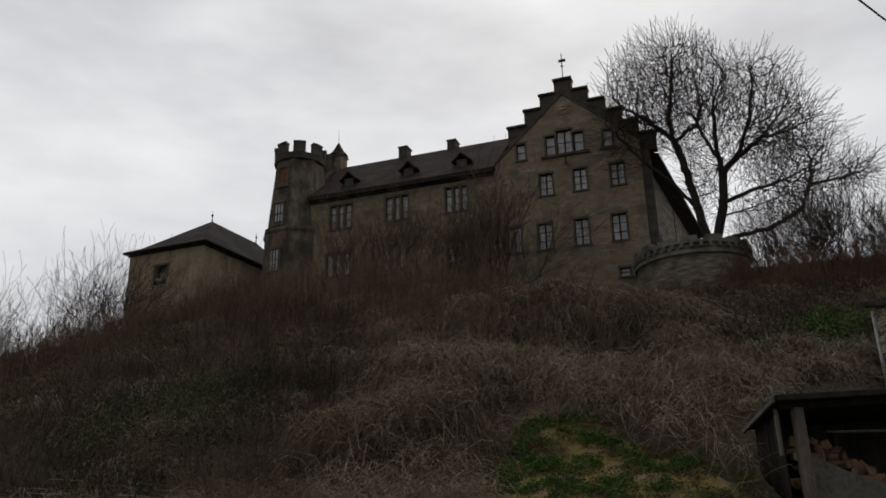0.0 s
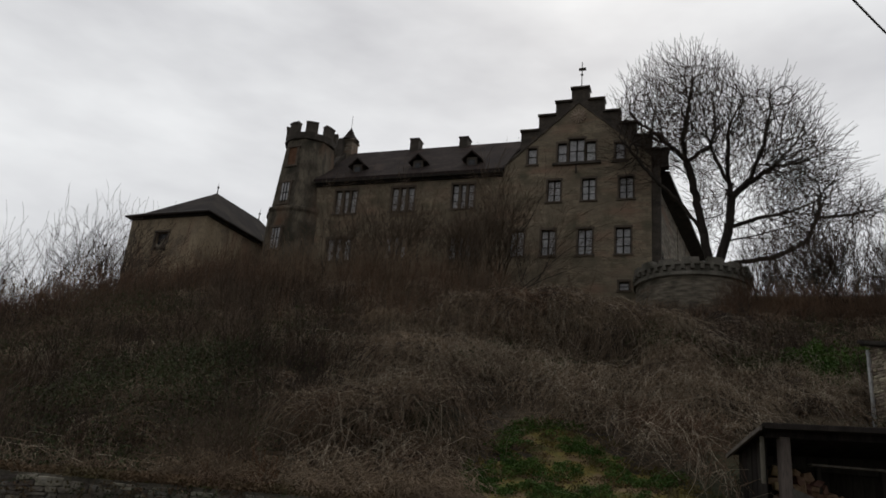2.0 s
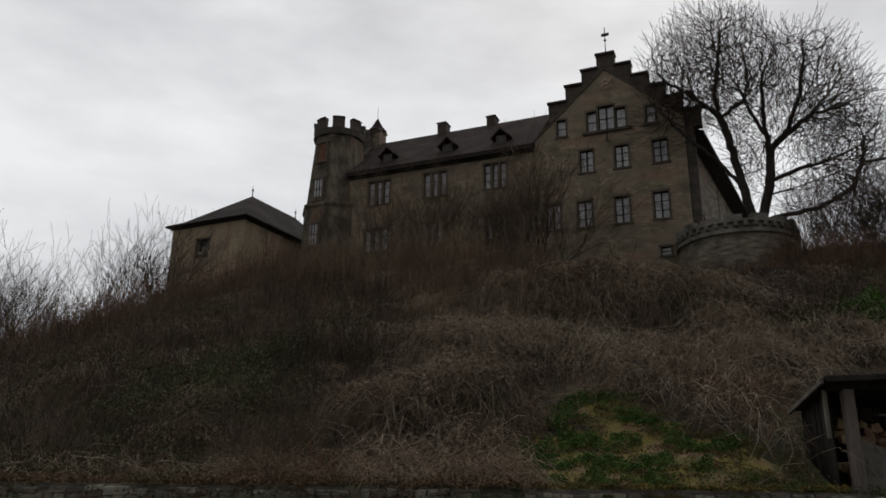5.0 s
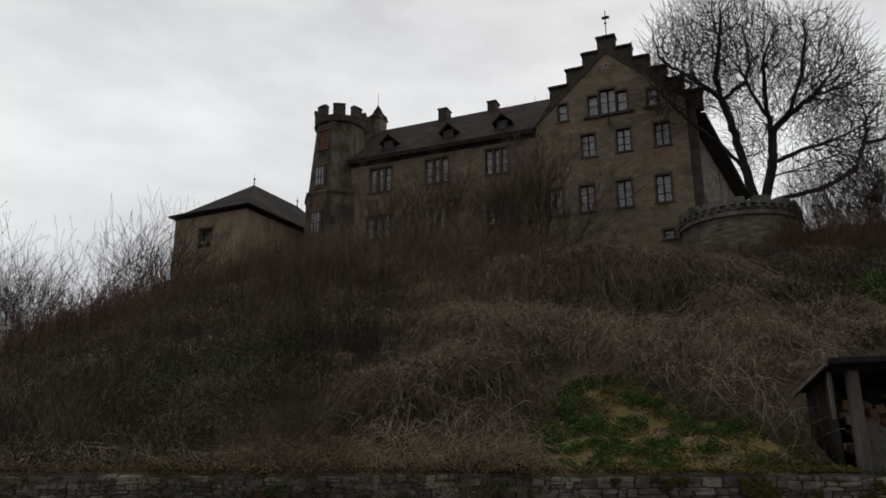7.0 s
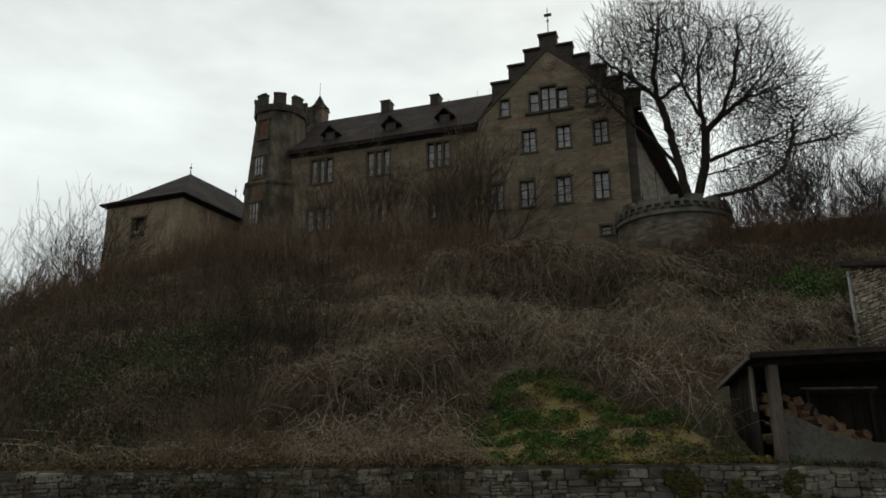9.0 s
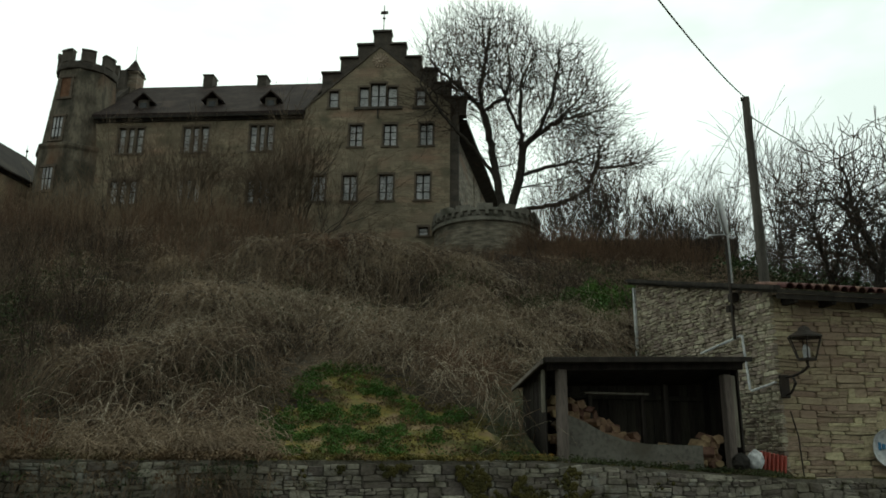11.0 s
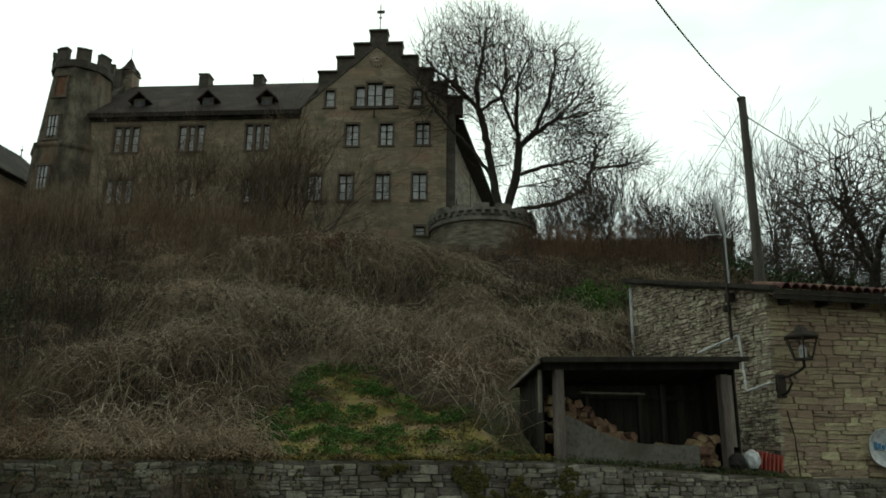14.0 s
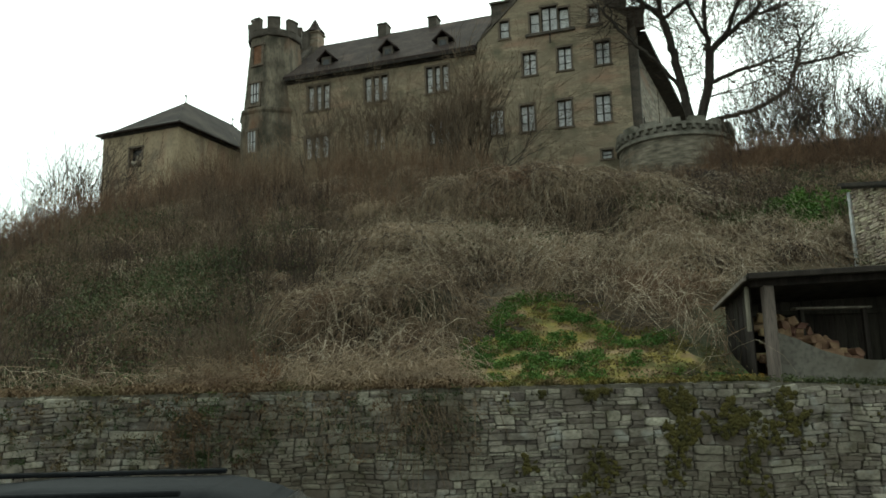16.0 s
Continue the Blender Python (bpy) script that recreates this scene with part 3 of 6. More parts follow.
for k in range(8):
    a0 = math.tau * k / 8 + 0.286
    bm = bmesh.new()
    turns = [a0 + 0.12 * i - 0.03 for i in range(5)]
    for ro, ri, z, h in ((2.14, 1.72, 26.98, 0.86), (2.2, 1.66, 27.83, 0.13)):
        prism(bm, [(TU + ro * math.cos(t), TN + ro * math.sin(t), z) for t in turns] + [(TU + ri * math.cos(t), TN + ri * math.sin(t), z) for t in turns[::-1]], (0, 0, h))
    part("merlon", bm, dark_stone, castle, "dark stone merlon", SH)
shutter_wood = surface("boarded_brown_shutter", (0.16, 0.085, 0.05), (0.24, 0.13, 0.08), 0.8, 3, 20, 0.2)
for z0, z1, r, mat in ((24.05, 25.6, 2.03, shutter_wood), (20.65, 22.4, 2.27, net_glass), (16.75, 18.45, 2.54, net_glass), (14.3, 15.0, 2.57, net_glass)):
    a = radians(-97.5)
    m = Matrix.Translation(Vector((TU + r * math.cos(a), TN + r * math.sin(a), 0)) + Vector(SH)) @ Matrix.Rotation(a + math.pi / 2, 4, "Z")
    w = part("tower_window", boxes((-0.56, -0.4, -0.12, 0.2, z0, z1), (0.4, 0.56, -0.12, 0.2, z0, z1), (-0.62, 0.62, -0.15, 0.2, z1, z1 + 0.18), (-0.62, 0.62, -0.18, 0.2, z0 - 0.16, z0)), surround_stone, castle)
    w.matrix_basis = m
    part("pane", boxes((-0.4, 0.4, -0.05, 0.05, z0, z1)), mat, w)
    if mat is net_glass:
        part("sash", boxes((-0.17, -0.1, -0.09, -0.055, z0, z1), (0.1, 0.17, -0.09, -0.055, z0, z1), (-0.4, 0.4, -0.08, -0.055, (z0 + z1) / 2 - 0.03, (z0 + z1) / 2 + 0.03)), black_paint, w)

# ---- pavilion beside the castle ----
PM = pose(-17.49, 51.07, 12.0, 0, 0, -22)
pav = thing("pavilion", PM, "square plastered outbuilding with hipped slate roof below the tower", "building")
# own frame: x along the front to the left is negative, y into the hill
PE = 18.0 + EYE - 12.0
bm = bmesh.new()
wall(bm, -7.0, 0.0, -3.0, PE, 0.0, 0.5, [(-4.4, -3.25, PE - 2.8, PE - 1.35)])
part("front_wall", bm, plaster, pav, "peeling ochre plaster with red stains")
for a in ((-0.5, 0.0, 0.504, 15.4), (-7.0, -6.5, 0.504, 15.4), (-6.5, -0.5, 14.9, 15.4)):
    part("side_wall", boxes((*a, -3.0, PE)), plaster, pav)

w = part("window", boxes((-4.52, -4.4, -0.05, 0.1, PE - 2.8, PE - 1.35), (-3.25, -3.13, -0.05, 0.1, PE - 2.3, PE - 1.35), (-4.56, -3.09, -0.07, 0.1, PE - 1.35, PE - 1.22)), surround_stone, pav, "broken unglazed window opening")
# dark sheet stands in for the shade behind the unglazed opening
part("pane", boxes((-4.4, -3.25, 0.3, 0.33, PE - 2.8, PE - 1.35)), dark_glass, w, "dark sheet for the shade inside")
bm = bmesh.new()
for x, z, r in ((-3.55, -2.35, 0.3), (-3.95, -2.6, 0.26), (-4.2, -2.45, 0.2), (-3.4, -1.95, 0.2), (-3.75, -2.05, 0.16)):
    q = bmesh.ops.create_icosphere(bm, subdivisions=2, radius=r, matrix=Matrix.Translation((x, 0.12, PE + z)))
    for v in q["verts"]:
        v.co += Vector((0.06, 0.03, 0.06)) * noise.noise(v.co * 5)
part("rubble_fill", bm, rubble, w, "broken masonry in the opening")
bm = bmesh.new()
o, zt = 0.42, 21.72 + EYE - 12.0


def hip(inset, z):
    return [bm.verts.new(p) for p in ((-7.0 + inset, inset, z), (-inset, inset, z), (-inset, 15.4 - inset, z), (-7.0 + inset, 15.4 - inset, z))]


r0, r1, r2 = hip(-o, PE - 0.1), hip(-o, PE + 0.02), hip(0.5, PE + 0.5)
ra, rb = bm.verts.new((-3.5, 4.7, zt)), bm.verts.new((-3.5, 10.7, zt))
bm.faces.new(r0[::-1])
for p, q in ((r0, r1), (r1, r2)):
    for i in range(4):
        j = (i + 1) % 4
        bm.faces.new((p[i], p[j], q[j], q[i]))
bm.faces.new((r2[0], r2[1], ra))
bm.faces.new((r2[1], r2[2], rb, ra))
bm.faces.new((r2[2], r2[3], rb))
bm.faces.new((r2[3], r2[0], ra, rb))
part("roof", bm, brown_slate, pav, "hipped roof of dark slate with flared eaves")
part("cornice", boxes((-7.12, 0.12, -0.12, -0.004, PE - 0.26, PE - 0.1), (0.004, 0.12, 0.0, 15.4, PE - 0.26, PE - 0.1), (-7.12, -7.004, 0.0, 15.4, PE - 0.26, PE - 0.1)), black_paint, pav, "dark eave cornice")
for y in (4.7, 10.7):
    bm = bmesh.new()
    ring(bm, -3.5, y, [(0.06, zt - 0.1), (0.03, zt + 0.4), (0.11, zt + 0.52), (0.02, zt + 0.66), (0.01, zt + 0.95)], 8)
    part("finial", bm, iron, pav, "ball finial")

# ---- bastion terrace ----
BX, BY = 15.82, 44.8
bast = thing("bastion", pose(BX, BY, 12.0), "round stone terrace bastion with notched parapet below the castle", "bastion")
bz = 14.5 + EYE - 12.0
bm = bmesh.new()
ring(bm, 0, 0, [(3.6, -3), (3.42, bz - 1.15)], 40)
part("drum", bm, rubble, bast, "curved rubble wall with reddish stains")
bm = bmesh.new()
ring(bm, 0, 0, [(3.42, bz - 1.15), (3.57, bz - 1.08), (3.57, bz - 0.9), (3.42, bz - 0.84), (3.42, bz - 0.5), (3.57, bz - 0.44), (3.57, bz - 0.28), (3.0, bz - 0.28)], 40, cap=False)
pale_band = surface("pale_bastion_stone", (0.17, 0.16, 0.135), (0.31, 0.29, 0.25), 0.9, 1.2, 12, 0.4, stain=(0.07, 0.068, 0.052), stain_scale=0.9, stain_low=0.46)
part("cornice", bm, pale_band, bast, "two pale stone bands")
for k in range(40):
    t = math.tau * k / 40
    bm = boxes((-0.11, 0.11, -0.16, 0.1, bz - 0.74, bz - 0.46), bevel=0.015)
    ob = part("corbel", bm, pale_band, bast)
    ob.matrix_basis = pose(3.46 * math.cos(t), 3.46 * math.sin(t), 0, 0, 0, math.degrees(t) + 90)
for k in range(15):
    a, b = math.tau * k / 15 + 0.04, math.tau * (k + 1) / 15 - 0.1
    bm = bmesh.new()
    turns = [a + (b - a) * i / 3 for i in range(4)]
    prism(bm, [(3.53 * math.cos(t), 3.53 * math.sin(t), bz - 0.284) for t in turns] + [(3.05 * math.cos(t), 3.05 * math.sin(t), bz - 0.284) for t in turns[::-1]], (0, 0, 0.28 + 0.04 * (k % 3 - 1)))
    part("parapet_stone", bm, pale_band, bast)
bm = bmesh.new()
ring(bm, 0, 0, [(3.05, bz - 0.3), (0.01, bz - 0.3)], 40, cap=False)
part("terrace_floor", bm, soil, bast)
tw = thing("terrace_wall", pose(19.2, 44.1, 10.8, 0, 0, -20), "low dark stone terrace wall along the hilltop", "wall")
part("stonework", boxes((0, 13, -0.2, 0.25, -1.0, 13.15 + EYE - 11.0), bevel=0.03), dark_stone, tw)
part("coping", boxes((0, 13, -0.26, 0.31, 13.154 + EYE - 11.0, 13.27 + EYE - 11.0), bevel=0.02), dark_stone, tw)

# ---- stonework ----
def rubble_cells(rng, length, z0, z1, rows, run, wobble):
    """Outlines of the stones of a rough coursed wall, split at random out of uneven, wavy bands."""
    def split(x, z, w, h):
        if h > rows[1] or (h > 2.0 * rows[0] and rng.random() < 0.3):
            k = rng.uniform(0.34, 0.66)
            yield from split(x, z, w, h * k)
            yield from split(x, z + h * k, w, h * (1 - k))
        elif w > run[1] or (w > 2.0 * run[0] and w > 2.2 * h and rng.random() < 0.5):
            k = rng.uniform(0.28, 0.72)
            yield from split(x, z, w * k, h)
            yield from split(x + w * k, z, w * (1 - k), h)
        else:
            yield x, z, w, h

    def bent(x, z):
        return x + wobble * 0.1 * noise.noise((z * 3.1, x * 0.7, 5.0)), z + wobble * (0.16 * noise.noise((x * 0.55, z * 0.5, 1.0)) + 0.05 * noise.noise((x * 1.9, z * 1.5, 2.0)))

    z = z0 - 0.1
    while z < z1:
        h = rng.uniform(0.9, 2.4) * rows[1]
        x = 0.0
        while x < length - 0.01:
            w = rng.uniform(0.7, 1.7) * run[1]
            w = length - x if length - x - w < run[0] else w
            for p, q, e, f in split(x, z, w, h):
                r = min(e, f) * 0.09
                corners = [bent(*k) for k in ((p, q), (p + e, q), (p + e, q + f), (p, q + f))]
                yield [(min(length, max(0.0, u + rng.uniform(-r, r))), v + rng.uniform(-r, r)) for u, v in corners]
            x += w
        z += h


def lay_stones(parent, m, rng, length, z0, z1, rows, run, material, near, keep=lambda x, z: True, depth=0.05, gap=0.011, wobble=0.3, name="stone"):
    """Rough stones on the face y = 0 of m, under parent: those that near() picks are objects, the rest one mesh."""
    verts, faces, made = [], [], 0
    for poly in rubble_cells(rng, length, z0, z1, rows, run, wobble):
        cx, cz = sum(p[0] for p in poly) / len(poly), sum(p[1] for p in poly) / len(poly)
        if not keep(cx, cz):
            continue
        soft = []                                  # worn corners
        for k, (x, z) in enumerate(poly):
            for other in (poly[k - 1], poly[(k + 1) % len(poly)]):
                soft.append((x + (other[0] - x) * rng.uniform(0.05, 0.14) - cx, z + (other[1] - z) * rng.uniform(0.06, 0.2) - cz))
        size = max(0.03, min(max(abs(p[0]) for p in soft), max(abs(p[1]) for p in soft)))
        n, out, v = len(soft), rng.uniform(-0.02, 0.022), []
        lean, nod = rng.uniform(-0.07, 0.07), rng.uniform(-0.1, 0.1)
        for y, k in ((0.05, 1.0), (-0.35 * depth, 1.0), (-depth, 0.9)):
            f = max(0.3, k - gap / size)
            for x, z in soft:
                v.append((x * f, y - (out + lean * x + nod * z if y < 0 else 0.0) + (rng.uniform(-0.006, 0.006) if y < 0 else 0), z * f))
        v.append((0.0, -depth - out - rng.uniform(0.0, 0.012), 0.0))
        fs = [(r * n + i, r * n + (i + 1) % n, (r + 1) * n + (i + 1) % n, (r + 1) * n + i) for r in (0, 1) for i in range(n)]
        fs += [(2 * n + i, 2 * n + (i + 1) % n, 3 * n) for i in range(n)]
        s = m @ Matrix.Translation((cx, 0, cz))
        if near(cx, cz) and made < 300:
            ob = raw(name, v, fs, material, parent)
            ob.matrix_basis = s
            made += 1
        else:
            b = len(verts)
            verts += [tuple(s @ Vector(p)) for p in v]
            faces += [tuple(b + i for i in q) for q in fs]
    if verts:
        raw(name + "_facing", verts, faces, material, parent, kind="stuff")


# ---- roadside house of yellow stone ----
HM = pose(11.0, 13.0, 2.0, 0, 0, -4)
house = thing("stone_house", HM, "low house of yellowish coursed limestone with a clay tile roof", "house")
front = part("front_wall", bmesh.new(), mortar, house)
bm = bmesh.new()
wall(bm, 0.0, 9.0, -2.0, 3.82, 0.05, 0.5, [(3.45, 4.75, 1.6, 2.82)])
bm.to_mesh(front.data)
bm.free()
bm = bmesh.new()
prism(bm, [(0.05, 0.51, -2.0), (0.05, 0.51, 3.92), (0.05, 6.05, 5.31), (0.05, 6.05, -2.0)], (0.45, 0, 0))
flank = part("side_wall", bm, mortar, house)
part("back_wall", boxes((0.5, 9.0, 5.6, 6.05, -2.0, 5.1)), mortar, house)
part("end_wall", boxes((8.55, 9.0, 0.5, 5.6, -2.0, 4.1)), mortar, house)
bm = bmesh.new()
prism(bm, [(-0.12, -0.45, 3.85), (-0.12, 6.3, 5.41), (-0.12, 6.3, 5.33), (-0.12, -0.45, 3.77)], (9.4, 0, 0))
roof = part("roof", bm, dark_timber, house, "shallow roof with dark boarded eaves")
slope = math.atan2(1.56, 6.75)
tile_v, tile_f = [], []
for i in range(7):
    a = math.pi * i / 6
    for y in (0.0, 0.42):
        for r in (0.105, 0.085):
            tile_v.append((r * math.cos(a), y, (r * math.sin(a) - 0.02) * (1.0 if y else 1.06)))
for i in range(6):
    b = 4 * i
    tile_f += [(b, b + 4, b + 6, b + 2), (b + 1, b + 3, b + 7, b + 5), (b, b + 1, b + 5, b + 4), (b + 2, b + 6, b + 7, b + 3)]
tile_mesh = bpy.data.meshes.new("tile")
tile_mesh.from_pydata(tile_v, [], tile_f)
tile_mesh.materials.append(clay)
RT = Matrix.Translation((0, -0.5, 3.9)) @ Matrix.Rotation(slope, 4, "X")
for r in range(3):
    for c in range(1, 42):
        t = new("tile", tile_mesh)
        t.parent = roof
        t.matrix_basis = RT @ pose(-0.05 + 0.215 * c, 0.34 * r + random.uniform(-0.015, 0.015), random.uniform(-0.006, 0.01), random.uniform(-1.5, 1.5), 0, random.uniform(-2, 2))
bm = bmesh.new()
prism(bm, [(-0.2, -0.46, 3.83), (-0.2, 6.3, 5.39), (-0.2, 6.3, 5.49), (-0.2, -0.46, 3.93)], (0.16, 0, 0))
part("verge", bm, dark_timber, house, "dark weathered verge board")
part("fascia", boxes((-0.1, 9.2, -0.42, -0.38, 3.66, 3.77)), dark_timber, house, "dark eave board")
for k in range(10):
    part("rafter", boxes((0.3 + 0.9 * k, 0.42 + 0.9 * k, -0.38, 0.04, 3.6, 3.74), bevel=0.008), dark_timber, house)
hw = part("window", boxes((3.25, 3.45, -0.07, 0.1, 1.5, 2.95), (4.75, 4.95, -0.07, 0.1, 1.5, 2.95), (3.25, 4.95, -0.09, 0.1, 2.82, 3.1), (3.2, 5.0, -0.12, 0.15, 1.44, 1.6), bevel=0.012), stone_warm, house, "stone window surround")
part("pane", boxes((3.45, 4.75, 0.2, 0.22, 1.6, 2.82)), dark_glass, hw, "dark glass")
part("frame", boxes((3.45, 3.52, 0.12, 0.19, 1.6, 2.82), (4.68, 4.75, 0.12, 0.19, 1.6, 2.82), (3.52, 4.68, 0.12, 0.19, 1.6, 1.67), (3.52, 4.68, 0.12, 0.19, 2.75, 2.82), (4.06, 4.13, 0.12, 0.19, 1.67, 2.75)), dark_timber, hw)
part("lintel_band", boxes((4.95, 9.0, -0.06, 0.04, 2.9, 3.15)), stone_pale, house, "pale stone lintel course")


def pipe(name, pts, r, material, label, sides=7):
    return raw(name, *tubes([(pts, [r] * len(pts))], sides), material, house, label)


pipe("edge_trim", [(-0.03, 6.1, 1.5), (-0.03, 6.1, 5.18)], 0.05, white_paint, "pale corner trim")
pipe("drain_pipe", [(-0.12, 0.9, 3.07), (-0.12, 0.79, 1.88), (-0.12, 0.73, 1.85), (-0.12, -0.1, 1.97)], 0.028, white_paint, "thin white plastic pipe")
pipe("drain_pipe", [(-0.12, 2.6, 2.86), (-0.12, 0.93, 3.07)], 0.028, white_paint, "thin white plastic pipe")
pipe("mast_pipe", [(-0.2, 1.05, 3.0), (-0.2, 1.05, 5.2)], 0.035, iron, "thin rusty mast")
pipe("cable", [(0.18, -0.06, 1.4), (0.3, -0.06, 0.9), (0.33, -0.06, 0.2), (0.4, -0.06, -0.6)], 0.014, iron, "loose black cable", 5)
part("bracket_box", boxes((-0.22, -0.04, 1.0, 1.16, 3.85, 4.05), (-0.2, -0.04, 1.2, 1.3, 3.65, 3.8), bevel=0.01), iron, house, "rusty bracket")

# wall lantern
lan = thing("wall_lantern", HM @ Matrix.Translation((0.36, -0.5, 2.42)) @ Matrix.Diagonal((1.18, 1.1, 0.95, 1)), "black iron lantern on a scrolled wall bracket", "lantern")
bm = bmesh.new()
for i in range(6):
    a, b = math.tau * i / 6, math.tau * (i + 1) / 6
    for (r0, z0), (r1, z1) in (((0.16, 0.0), (0.29, 0.46)),):
        v, f = tubes([([(r0 * math.cos(a), r0 * math.sin(a), z0), (r1 * math.cos(a), r1 * math.sin(a), z1)], [0.014, 0.014])], 4)
        vs = [bm.verts.new(p) for p in v]
        for q in f:
            bm.faces.new([vs[k] for k in q])
ring(bm, 0, 0, [(0.17, -0.03), (0.17, 0.01)], 6)
ring(bm, 0, 0, [(0.31, 0.45), (0.31, 0.48), (0.12, 0.6), (0.1, 0.66), (0.02, 0.72)], 6)
part("cage", bm, iron, lan)
bm = bmesh.new()
ring(bm, 0, 0, [(0.15, 0.01), (0.28, 0.45)], 6, cap=False)
part("glass", bm, lantern_glass, lan, "thin clear glass")
bm = bmesh.new()
ring(bm, 0, 0, [(0.05, 0.01), (0.06, 0.2), (0.03, 0.3)], 10)
part("bulb", bm, white_paint, lan, "white bulb")
raw("bracket", *tubes([([(0, 0, -0.03), (0.02, 0.02, -0.16), (-0.02, 0.14, -0.26), (-0.1, 0.3, -0.34), (-0.2, 0.45, -0.36)], [0.028] * 5), ([(-0.2, 0.44, -0.75), (-0.17, 0.3, -0.7), (-0.13, 0.2, -0.5), (-0.1, 0.3, -0.36)], [0.024] * 4)], 6), iron, lan, "curved iron bracket")
part("wall_plate", boxes((-0.29, -0.1, 0.4, 0.47, -0.8, -0.3), bevel=0.02), iron, lan)

# white satellite dish low on the front
dish = thing("satellite_dish", HM @ pose(2.5, -0.28, 0.68, 0, 0, -22), "white oval satellite dish with blue marking on a stone wall", "satellite dish")
bm = bmesh.new()
rows = []
for r in (0.0, 0.3, 0.6, 0.85, 0.97, 1.0):
    rows.append([bm.verts.new((0.54 * r * math.copysign(abs(math.cos(t)) ** 0.8, math.cos(t)), 0.12 * (1 - r * r) - (0.02 if r == 1.0 else 0), 0.42 * r * math.copysign(abs(math.sin(t)) ** 0.8, math.sin(t)))) for t in [math.tau * k / 40 for k in range(40)]])
for p, q in zip(rows, rows[1:]):
    for i in range(40):
        bm.faces.new((p[i], p[(i + 1) % 40], q[(i + 1) % 40], q[i]))
bmesh.ops.remove_doubles(bm, verts=bm.verts, dist=1e-4)
bmesh.ops.recalc_face_normals(bm, faces=bm.faces)
d = part("reflector", bm, white_paint, dish, smooth=True)
d.modifiers.new("thick", "SOLIDIFY").thickness = 0.012
bm = boxes(*[(-0.42 + 0.075 * k, -0.37 + 0.075 * k, 0.028, 0.05, -0.04 + 0.02 * (k % 2), 0.12 - 0.03 * (k % 3)) for k in range(4)], *[(-0.1 + 0.06 * k, -0.06 + 0.06 * k, 0.06, 0.075, -0.12 + 0.03 * (k % 2), 0.1) for k in range(3)])
bmesh.ops.translate(bm, verts=bm.verts, vec=(0, -0.02, 0))
part("marking", bm, blue_ink, dish, "blue bars of worn marking", kind="stuff")
raw("arm", *tubes([([(0.5, 0.02, -0.22), (0.2, -0.3, -0.26), (0.05, -0.36, -0.24)], [0.018] * 3)], 6), galvanised, dish, "thin feed arm")
part("feed_horn", boxes((-0.03, 0.1, -0.44, -0.32, -0.3, -0.18), bevel=0.02), iron, dish, "dark feed head")
part("wall_mount", boxes((-0.08, 0.08, 0.12, 0.3, -0.1, 0.1), bevel=0.01), galvanised, dish)

# ---- woodshed ----
def skewed(x0, x1, y0, y1, z0, z1, rise=0.035):
    """A beam that climbs gently along x."""
    bm = bmesh.new()
    prism(bm, [(x0, y0, z0), (x1, y0, z0 + rise * (x1 - x0)), (x1, y0, z1 + rise * (x1 - x0)), (x0, y0, z1)], (0, y1 - y0, 0))
    bmesh.ops.bevel(bm, geom=bm.edges[:], offset=0.008, segments=1, affect="EDGES")
    return bm


SM = pose(5.72, 13.05, 2.32, 0, 0, -3)
shed = thing("woodshed", SM, "open timber woodshed with a flat dark roof on the wall", "shed")
bm = bmesh.new()
prism(bm, [(-0.04, -0.35, 1.9), (-0.04, -0.35, 1.945), (-0.04, 1.5, 1.545), (-0.04, 1.5, 1.5)], (4.34, 0, 0.15))
part("roof", bm, dark_timber, shed, "felted lean-to roof")
part("fascia", skewed(-0.04, 4.3, -0.38, -0.354, 1.84, 1.94), dark_timber, shed, "weathered roof edge board")
part("lintel", skewed(0.1, 4.28, -0.08, 0.08, 1.72, 1.85), dark_timber, shed, "dark front beam")
for x, w, mat in ((0.31, 0.18, timber), (3.8, 0.17, timber)):
    part("post", boxes((x, x + w, -0.12, 0.06, -0.05, 1.75), bevel=0.015), mat, shed, "grey weathered post")
part("brace", boxes((3.99, 4.09, -0.06, 0.02, 0.35, 1.74), bevel=0.01), timber, shed, "pale nailed board")
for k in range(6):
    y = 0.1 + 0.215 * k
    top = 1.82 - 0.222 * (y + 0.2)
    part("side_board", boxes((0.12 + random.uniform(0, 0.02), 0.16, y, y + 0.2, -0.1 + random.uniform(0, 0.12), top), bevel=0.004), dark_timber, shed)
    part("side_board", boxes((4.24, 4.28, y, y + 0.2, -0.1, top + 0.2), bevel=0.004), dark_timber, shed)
bm = bmesh.new()
prism(bm, [(-0.1, -0.3, 1.82), (-0.1, -0.3, 1.89), (-0.1, 1.45, 1.5), (-0.1, 1.45, 1.43)], (0.05, 0, 0))
part("rake", bm, timber, shed, "pale sloping edge batten")
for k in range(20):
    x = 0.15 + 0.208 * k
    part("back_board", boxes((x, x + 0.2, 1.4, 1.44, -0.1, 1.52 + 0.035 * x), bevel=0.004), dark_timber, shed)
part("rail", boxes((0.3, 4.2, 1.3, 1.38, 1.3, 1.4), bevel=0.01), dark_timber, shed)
part("batten", boxes((0.05, 0.11, 0.05, 0.13, 0.95, 1.75), bevel=0.01), timber, shed, "pale corner batten")
part("floor", boxes((0.1, 4.4, -0.2, 1.45, -0.2, -0.05)), soil, shed)
slab = part("concrete_slab", bmesh.new(), concrete)
bm = bmesh.new()
